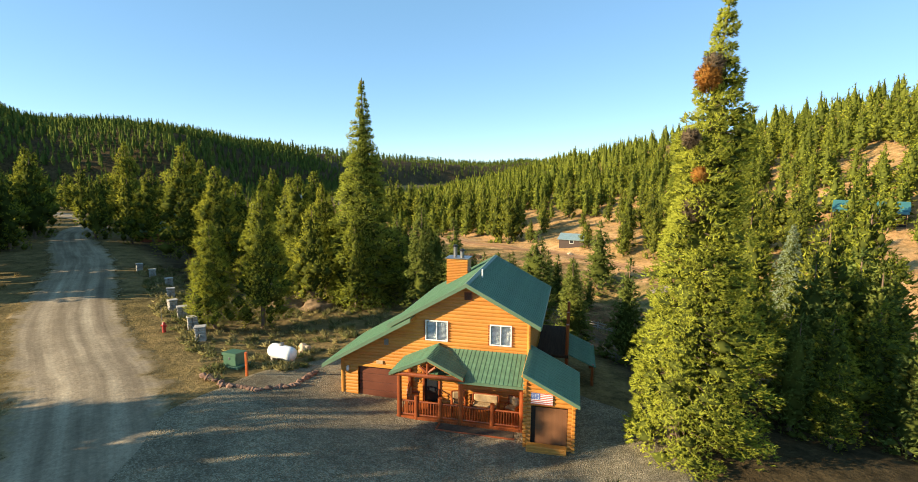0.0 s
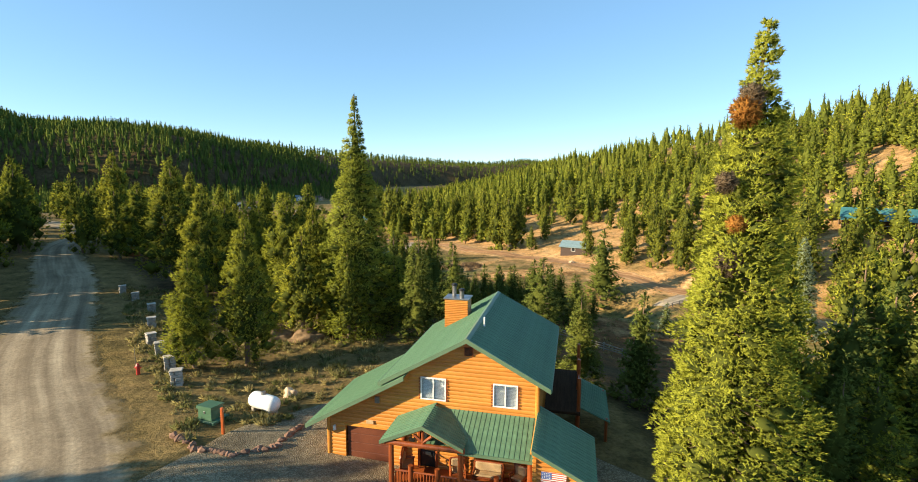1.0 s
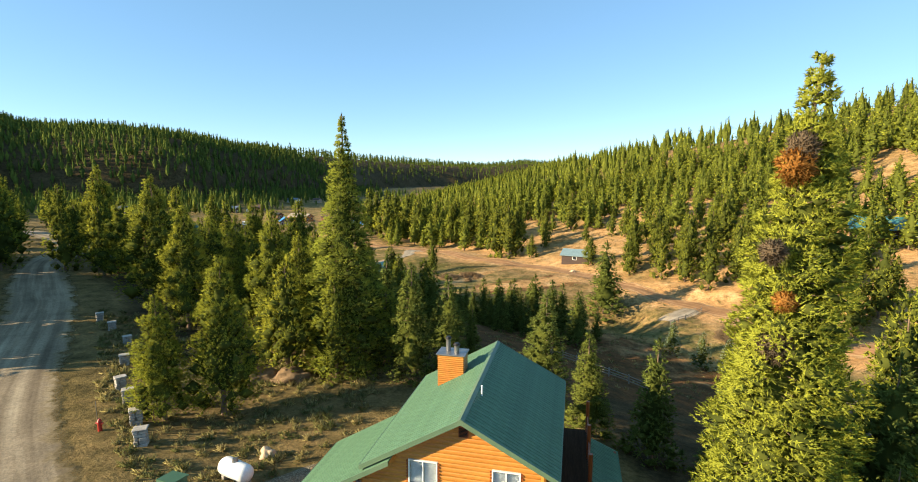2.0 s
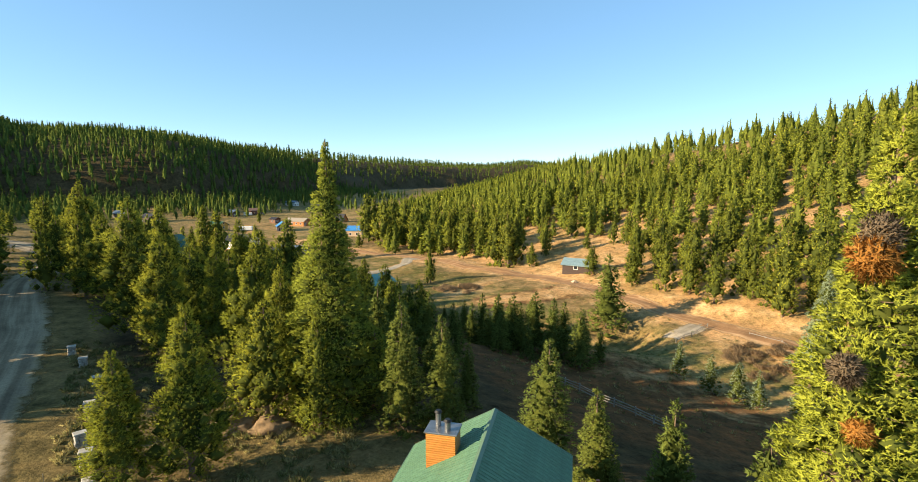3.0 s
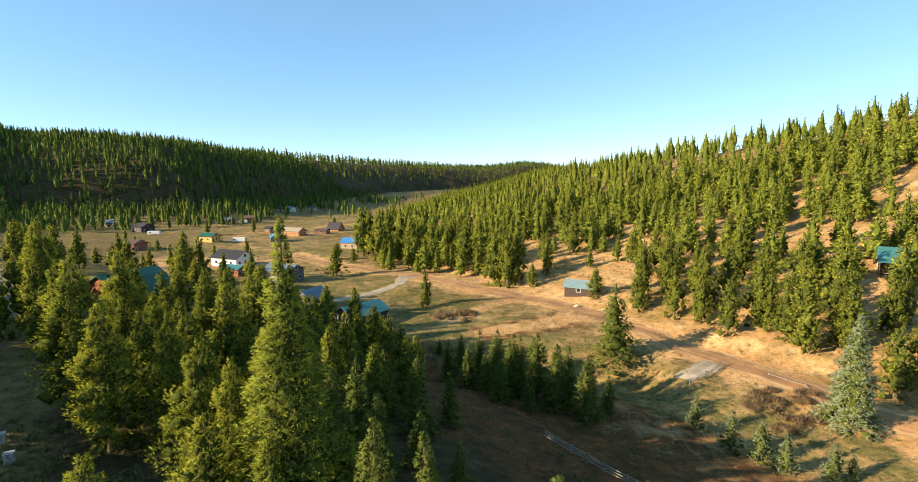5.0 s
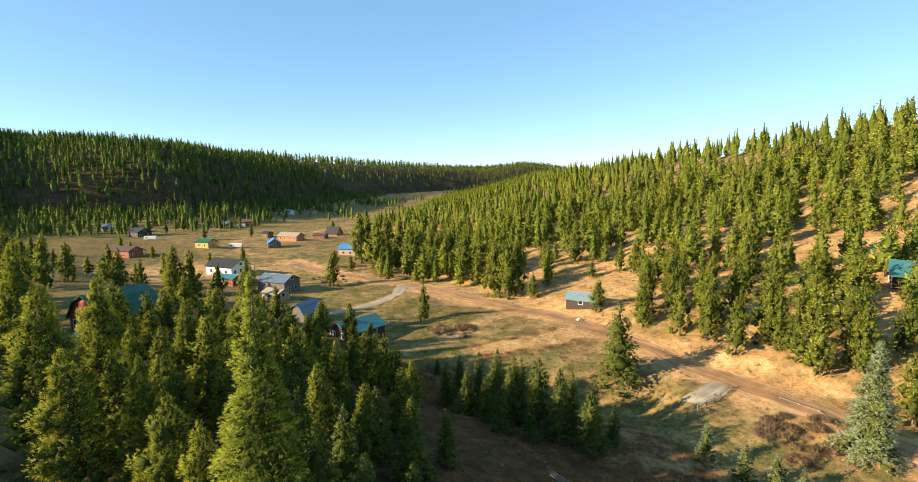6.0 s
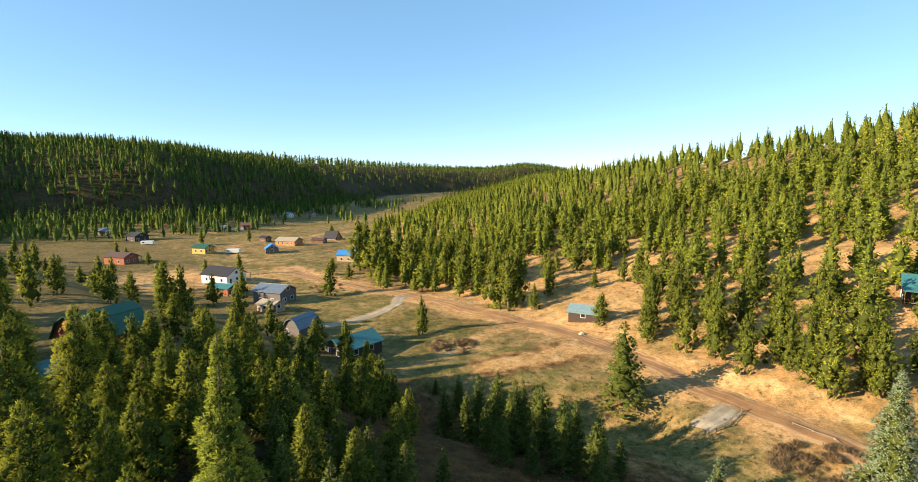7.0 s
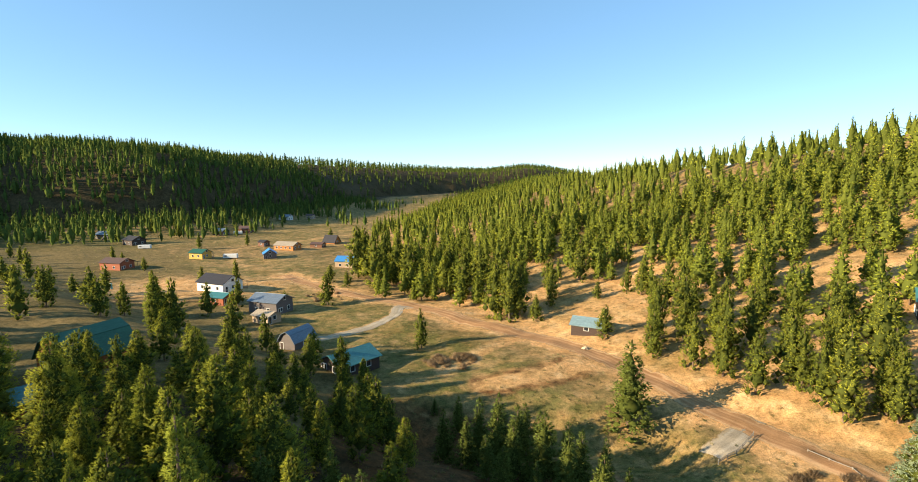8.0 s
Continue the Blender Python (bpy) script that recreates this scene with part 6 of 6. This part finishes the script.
shrub_field("meadow_scrub", "low scrub and grass clumps over the valley meadow", pick(900, (-40, 60, 62, 165), lambda x, y: off_road(x, y, VALLEY_ROAD, 4.5) and hill_axes(x, y)[1] < 4 and (x + 27) * 0.78 + (y - 40) * 0.63 > 45), 0.5, SAGE, 23, 12, 3)
shrub_field("hillside_scrub", "dry scrub dotted over the orange slope", pick(420, (20, 85, 110, 215), lambda x, y: off_road(x, y, VALLEY_ROAD, 5) and 4 < hill_axes(x, y)[1] < 70), 0.7, SAGE, 24, 12, 3)
shrub_field("willow_thicket", "leafless reddish willow thicket by the creek", pick(60, (44, 84, 62, 100), lambda x, y: ((x - 54) / 8) ** 2 + ((y - 92) / 6) ** 2 < 1) + pick(46, (-8, 136, 8, 152), lambda x, y: ((x + 0) / 6) ** 2 + ((y - 143) / 5) ** 2 < 1) + pick(20, (-58, 205, -40, 220), lambda x, y: True), 1.25, WILLOW, 25, 90, 4, 0.05)
shrub_field("valley_scrub", "scattered dark scrub over the far meadow", pick(700, (-260, 165, 10, 520), lambda x, y: off_road(x, y, VALLEY_ROAD, 4.5) and off_road(x, y, VALLEY_LANE, 4) and hill_axes(x, y)[1] < 0 and abs(x) < y and left_axis(x, y) < 0), 0.75, SAGE, 28, 10, 3)
shrub_field("yard_shrub", "green shrub at the edge of the gravel yard", [(6.8, 18.6), (7.3, 19.0), (6.5, 19.1), (7.0, 18.2)], 0.75, PINE_TONE, 26, 130, 5)
shrub_field("tank_shrubs", "dense green-grey brush around the propane tank", [(-11.6, 31.2), (-10.9, 31.5), (-12.2, 31.0), (-10.3, 31.9), (-11.2, 30.9)], 0.75, SAGE, 27, 110, 4)

# rail fence across the meadow
GREY_WOOD = plain("weathered_grey_wood", (0.2, 0.17, 0.13), (0.32, 0.28, 0.23), 1.5, 0.9, bump=0.4, fine=15, stretch=(0.3, 1, 1))


def rail_fence(line, gap, label, tall=1.15, rails=3):
    f = new("rail_fence")
    f.location = (*line[0], zat(*line[0]))
    tagged(f, label, "fence")
    o = Vector(f.location)
    posts = []
    for (ax, ay), (bx_, by_) in zip(line, line[1:]):
        n = max(1, round(math.hypot(bx_ - ax, by_ - ay) / gap))
        posts += [(ax + (bx_ - ax) * k / n, ay + (by_ - ay) * k / n) for k in range(n)]
    posts.append(line[-1])
    pts = [Vector((x, y, zat(x, y))) - o for x, y in posts]
    for p in pts:
        part("post", rod(p - Vector((0, 0, 0.2)), p + Vector((rs.uniform(-0.05, 0.05), 0, tall)), 0.09, 6), GREY_WOOD, f)
    for p, q in zip(pts, pts[1:]):
        for k in range(rails):
            h_ = tall * (k + 1) / (rails + 0.5)
            part("rail", rod(p + Vector((0, 0, h_ + rs.uniform(-0.05, 0.05))), q + Vector((0, 0, h_ + rs.uniform(-0.05, 0.05))), 0.055, 6), GREY_WOOD, f)


rail_fence([(12.5, 78.5), (15.0, 75.0), (18.0, 71.5), (21.5, 66.5), (24.0, 62.0)], 2.6, "weathered grey split-rail fence in the shaded meadow")
rail_fence([(41.5, 101.5), (45.0, 103.0), (50.5, 108.0)], 2.4, "low grey pole fence beside the gravel driveway", 0.9, 2)
rail_fence([(56.0, 103.0), (59.0, 98.0), (60.0, 92.0)], 2.6, "fallen grey log fence along the dirt road", 0.5, 1)


# houses of the valley
def metal(name, c, rough=0.45):
    return plain(name, c, tuple(v * 1.25 for v in c), 0.5, rough, 0.15, bump=0.1, fine=2, stretch=(4, 1, 1))


TEAL = metal("teal_roof_metal", (0.05, 0.17, 0.17))
PALE_TEAL = metal("pale_grey_teal_roof_metal", (0.2, 0.28, 0.29))
SLATE = metal("slate_blue_roof_metal", (0.13, 0.16, 0.2))
BLUE_ROOF = metal("bright_blue_roof_metal", (0.05, 0.22, 0.5))
DARK_ROOF = metal("black_brown_roof", (0.022, 0.02, 0.025), 0.7)
BROWN_ROOF = metal("dark_brown_roof", (0.09, 0.05, 0.04), 0.7)
TAN_ROOF = metal("tan_shingle_roof", (0.32, 0.26, 0.19), 0.8)
GREEN_ROOF = metal("deep_green_roof", (0.02, 0.09, 0.05))
RED_ROOF = metal("red_roof", (0.3, 0.03, 0.025))
WALLS = {k: plain(k + "_siding", a, tuple(v * 1.2 for v in a), 1.0, 0.7, bump=0.3, fine=6, stretch=(0.2, 0.2, 3)) for k, a in
         {"brown": (0.14, 0.055, 0.025), "orange": (0.42, 0.16, 0.035), "white": (0.7, 0.68, 0.64), "grey": (0.12, 0.1, 0.095), "tan": (0.4, 0.28, 0.18), "dark": (0.05, 0.03, 0.022), "yellow": (0.55, 0.3, 0.05), "redwood": (0.28, 0.07, 0.025)}.items()}
TREATED = plain("porch_timber", (0.3, 0.17, 0.08), (0.4, 0.25, 0.13), 2.0, 0.8, bump=0.2)


def cabin(name, label, x, y, rz, w, d, wall_h, pitch, wall, roof, windows=2, porch=0.0, side=2, chimney=False, gambrel=False, base=None, over=0.5):
    """A house with its gable towards -y before turning: w wide, d deep."""
    c = new(name)
    zg = zat(x, y) if base is None else base
    c.matrix_world = pose(x, y, zg, 0, 0, rz)
    tagged(c, label, "house")
    top = wall_h + pitch * w / 2
    if gambrel:
        k = w * 0.28
        gable = [(-w / 2, -2.0), (w / 2, -2.0), (w / 2, wall_h), (k, wall_h + (w / 2 - k) * 1.5), (0, wall_h + (w / 2 - k) * 1.5 + k * 0.5), (-k, wall_h + (w / 2 - k) * 1.5), (-w / 2, wall_h)]
    else:
        gable = [(-w / 2, -2.0), (w / 2, -2.0), (w / 2, wall_h), (0, top), (-w / 2, wall_h)]
    part("wall", prism(gable, -d / 2, d / 2, "y"), WALLS[wall], c)
    edge = gable[2:]
    for i, (a, b) in enumerate(zip(edge, edge[1:])):
        a, b = Vector((a[0], 0, a[1])), Vector((b[0], 0, b[1]))
        dv = (b - a).normalized()
        if i == 0:
            a = a - dv * over
        if i == len(edge) - 2:
            b = b + dv * over
        n_ = Vector((-dv.z, 0, dv.x))
        if n_.z < 0:
            n_ = -n_
        bm = prism([((a + n_ * 0.03).x, (a + n_ * 0.03).z), ((b + n_ * 0.03).x, (b + n_ * 0.03).z), ((b + n_ * 0.2).x, (b + n_ * 0.2).z), ((a + n_ * 0.2).x, (a + n_ * 0.2).z)], -d / 2 - over, d / 2 + over, "y")
        part("roof_slope", bm, roof, c)

    def opening(px, py, pz, ww, hh, facing, kind="window"):
        o = new(kind)
        o.parent = c
        o.matrix_basis = pose(px, py, pz, 0, 0, facing)
        bm = bmesh.new()
        for lo, hi in (((-ww / 2 - 0.1, -0.08, -0.1), (ww / 2 + 0.1, 0.02, 0)), ((-ww / 2 - 0.1, -0.08, hh), (ww / 2 + 0.1, 0.02, hh + 0.1)), ((-ww / 2 - 0.1, -0.08, 0), (-ww / 2, 0.02, hh)), ((ww / 2, -0.08, 0), (ww / 2 + 0.1, 0.02, hh))):
            bx(lo, hi, 0, bm)
        part("frame", bm, WHITE_PAINT, o)
        part("pane" if kind == "window" else "door_leaf", bx((-ww / 2, -0.03, 0), (ww / 2, 0.01, hh)), DARK_GLASS if kind == "window" else WALLS["dark"], o)
    for k in range(windows):
        opening((k - (windows - 1) / 2) * w / (windows + 0.3), -d / 2, 1.0, 1.1, 1.2, 0)
    if top > 5:
        opening(0, -d / 2, wall_h + 0.3, 1.2, 1.1, 0)
    for k in range(side):
        for sx, fc in ((w / 2, 90), (-w / 2, -90)):
            opening(sx, (k - (side - 1) / 2) * d / (side + 0.4), 1.0, 1.1, 1.2, fc)
    opening(-w * 0.32, -d / 2, 0.05, 0.95, 2.05, 0, "door")
    if porch:
        part("porch_deck", bx((w / 2, -d / 2, -2.0), (w / 2 + porch, d / 2, 0.3)), TREATED, c)
        part("porch_roof", prism([(w / 2 - 0.1, wall_h - 0.05), (w / 2 + porch + 0.3, wall_h - 0.75), (w / 2 + porch + 0.3, wall_h - 0.63), (w / 2 - 0.1, wall_h + 0.07)], -d / 2 - 0.2, d / 2 + 0.2, "y"), roof, c)
        for k in range(4):
            yy = -d / 2 + 0.15 + k * (d - 0.3) / 3
            part("porch_post", rod((w / 2 + porch - 0.1, yy, 0.3), (w / 2 + porch - 0.1, yy, wall_h - 0.7), 0.09, 8), TREATED, c)
        part("porch_rail", bx((w / 2 + porch - 0.14, -d / 2, 1.15), (w / 2 + porch - 0.06, d / 2, 1.25)), TREATED, c)
    if chimney:
        part("chimney", bx((0.6, 0.5, wall_h), (1.3, 1.2, top + 0.9), 0.03), STONE, c)
    return c


# open-sided: the dark walls paint the shade under its roof
cabin("hillside_pavilion", "low open house with a grey-blue metal roof on the bare slope", 37.0, 160.5, 62, 6.5, 8.0, 2.2, 0.45, "dark", PALE_TEAL, 1, 2.4, 1, base=zat(37.5, 161.0) - 0.8)
cabin("house", "grey two-storey house with a slate-blue metal roof", -59.8, 191.5, 70, 8, 11, 4.2, 0.45, "grey", SLATE, 2, 0, 2)
cabin("shed", "small tan shed with a brown roof", -55.5, 176.5, 62, 5, 6.5, 2.2, 0.4, "tan", TAN_ROOF, 1, 0, 1)
cabin("house", "white two-storey house with a black roof and a porch", -92.5, 225, 66, 9.5, 14, 3.4, 0.55, "white", DARK_ROOF, 3, 2.5, 3)
cabin("shed", "dark red shed with a teal roof", -82, 203, 70, 5.5, 8, 2.6, 0.4, "redwood", TEAL, 1, 0, 1)
cabin("house", "timber house with bright blue metal roofs", -55.5, 284, 80, 8, 9, 3.6, 0.5, "tan", BLUE_ROOF, 2, 3.0, 2)
cabin("house", "small house with a light blue roof", -108.5, 320, 24, 7, 8, 2.8, 0.7, "grey", BLUE_ROOF, 1, 0, 1)
cabin("house", "long house with a tan shingle roof", -112, 361, 72, 9, 15, 3.0, 0.45, "orange", TAN_ROOF, 2, 2.0, 4)
cabin("a_frame_cabin", "steep black-roofed A-frame cabin on the meadow", -91, 394, 70, 8, 10, 0.8, 1.25, "orange", DARK_ROOF, 1, 0, 0)
cabin("shed", "brown shed beside the A-frame cabin", -96, 376, 75, 5.5, 9, 2.4, 0.4, "brown", BROWN_ROOF, 1, 0, 1)
cabin("shed", "small brown shed near the long house", -134, 377, 60, 5, 6, 2.8, 0.5, "brown", DARK_ROOF, 1, 0, 1)
cabin("cabin", "yellow cabin with a dark green roof", -147.5, 317, 72, 7, 9.5, 3.3, 0.5, "yellow", GREEN_ROOF, 1, 1.5, 2)
cabin("house", "brown house with a dark roof and side deck", -174, 285, 75, 8.5, 13, 3.8, 0.45, "redwood", BROWN_ROOF, 2, 2.0, 2)
cabin("barn_house", "log house with a gambrel dark green metal roof", -62.5, 114.5, -22, 8.6, 11, 2.6, 0.5, "redwood", GREEN_ROOF, 2, 0, 2, gambrel=True, chimney=True)
cabin("garage", "low garage with a teal metal roof", -58.5, 97, -38, 6, 8, 2.2, 0.4, "redwood", TEAL, 0, 0, 1)
cabin("house", "dark house with a teal metal roof in the trees' shade", -22.5, 139, -42, 8, 10.5, 2.6, 0.45, "dark", TEAL, 2, 0, 2)
cabin("barn", "tall grey gambrel barn with a pale metal end", -39.5, 155, -24, 5, 7.5, 2.6, 0.5, "grey", SLATE, 0, 0, 1, gambrel=True)
cabin("house", "large dark house with a teal roof high on the hillside", 109.5, 134, -129, 9, 15, 4.4, 0.45, "dark", TEAL, 3, 2.5, 4)
cabin("house", "low house with a brown roof and white wall among trees", 44, 56, 60, 8, 10, 2.6, 0.4, "white", BROWN_ROOF, 1, 0, 2)
for x, y, rz, w, d, wl, rf, lb in ((-264, 657, 70, 10, 13, "brown", RED_ROOF, "far house with a red roof below the woods"), (-202, 620, 75, 9, 13, "white", SLATE, "far white house below the woods"),
                                   (-193, 488, 80, 9, 12, "brown", BROWN_ROOF, "far brown house at the meadow's edge"), (-181, 648, 70, 7, 9, "tan", BROWN_ROOF, "far small tan house below the woods"),
                                   (-238, 398, 60, 10, 13, "dark", DARK_ROOF, "dark house in the shade of the woods"), (-281, 430, 75, 9, 13, "grey", SLATE, "grey house in the shade of the woods"), (-206, 466, 70, 8, 11, "dark", SLATE, "grey-roofed house in the shade of the woods")):
    cabin("house", lb, x, y, rz, w, d, 3.8, 0.5, wl, rf, 2, 1.5, 2)


def trailer(x, y, rz, ln, label):
    t = new("trailer")
    t.matrix_world = pose(x, y, zat(x, y), 0, 0, rz)
    tagged(t, label, "trailer")
    part("body", bx((-ln / 2, -1.2, 0.6), (ln / 2, 1.2, 2.9), 0.15), WHITE_PAINT, t)
    part("window", bx((-ln / 2 + 1, -1.23, 1.6), (-ln / 2 + 2.4, -1.2, 2.2)), DARK_GLASS, t)
    for u in (-0.6, 0.6):
        for sy in (-1.15, 1.15):
            part("wheel", rod((u, sy - 0.12, 0.38), (u, sy + 0.12, 0.38), 0.38, 12), BLACK_IRON, t)


trailer(-131, 319, 5, 8, "long white trailer parked on the bare lot")
trailer(-213.5, 371, 8, 8, "white camper trailer parked in the meadow")
trailer(-192, 468, 12, 7, "white camper trailer by a far house")
tl = new("portable_toilet")
tl.matrix_world = pose(-141, 232, zat(-141, 232), 0, 0, 15)
tagged(tl, "turquoise portable toilet on bare red soil", "toilet")
part("cabin_shell", bx((-0.6, -0.6, 0), (0.6, 0.6, 2.2), 0.05), metal("turquoise_plastic", (0.02, 0.3, 0.32)), tl)
part("roof_cap", bx((-0.65, -0.65, 2.2), (0.65, 0.65, 2.4), 0.08), WHITE_PAINT, tl)
part("toilet_door", bx((-0.42, -0.63, 0.15), (0.42, -0.6, 2.0), 0.01), WHITE_PAINT, tl)
mound("boulder", 33.5, 150.5, 0.8, 0.7, "pale boulder on the bank above the dirt road", PALE_ROCK, 7.0, "boulder")
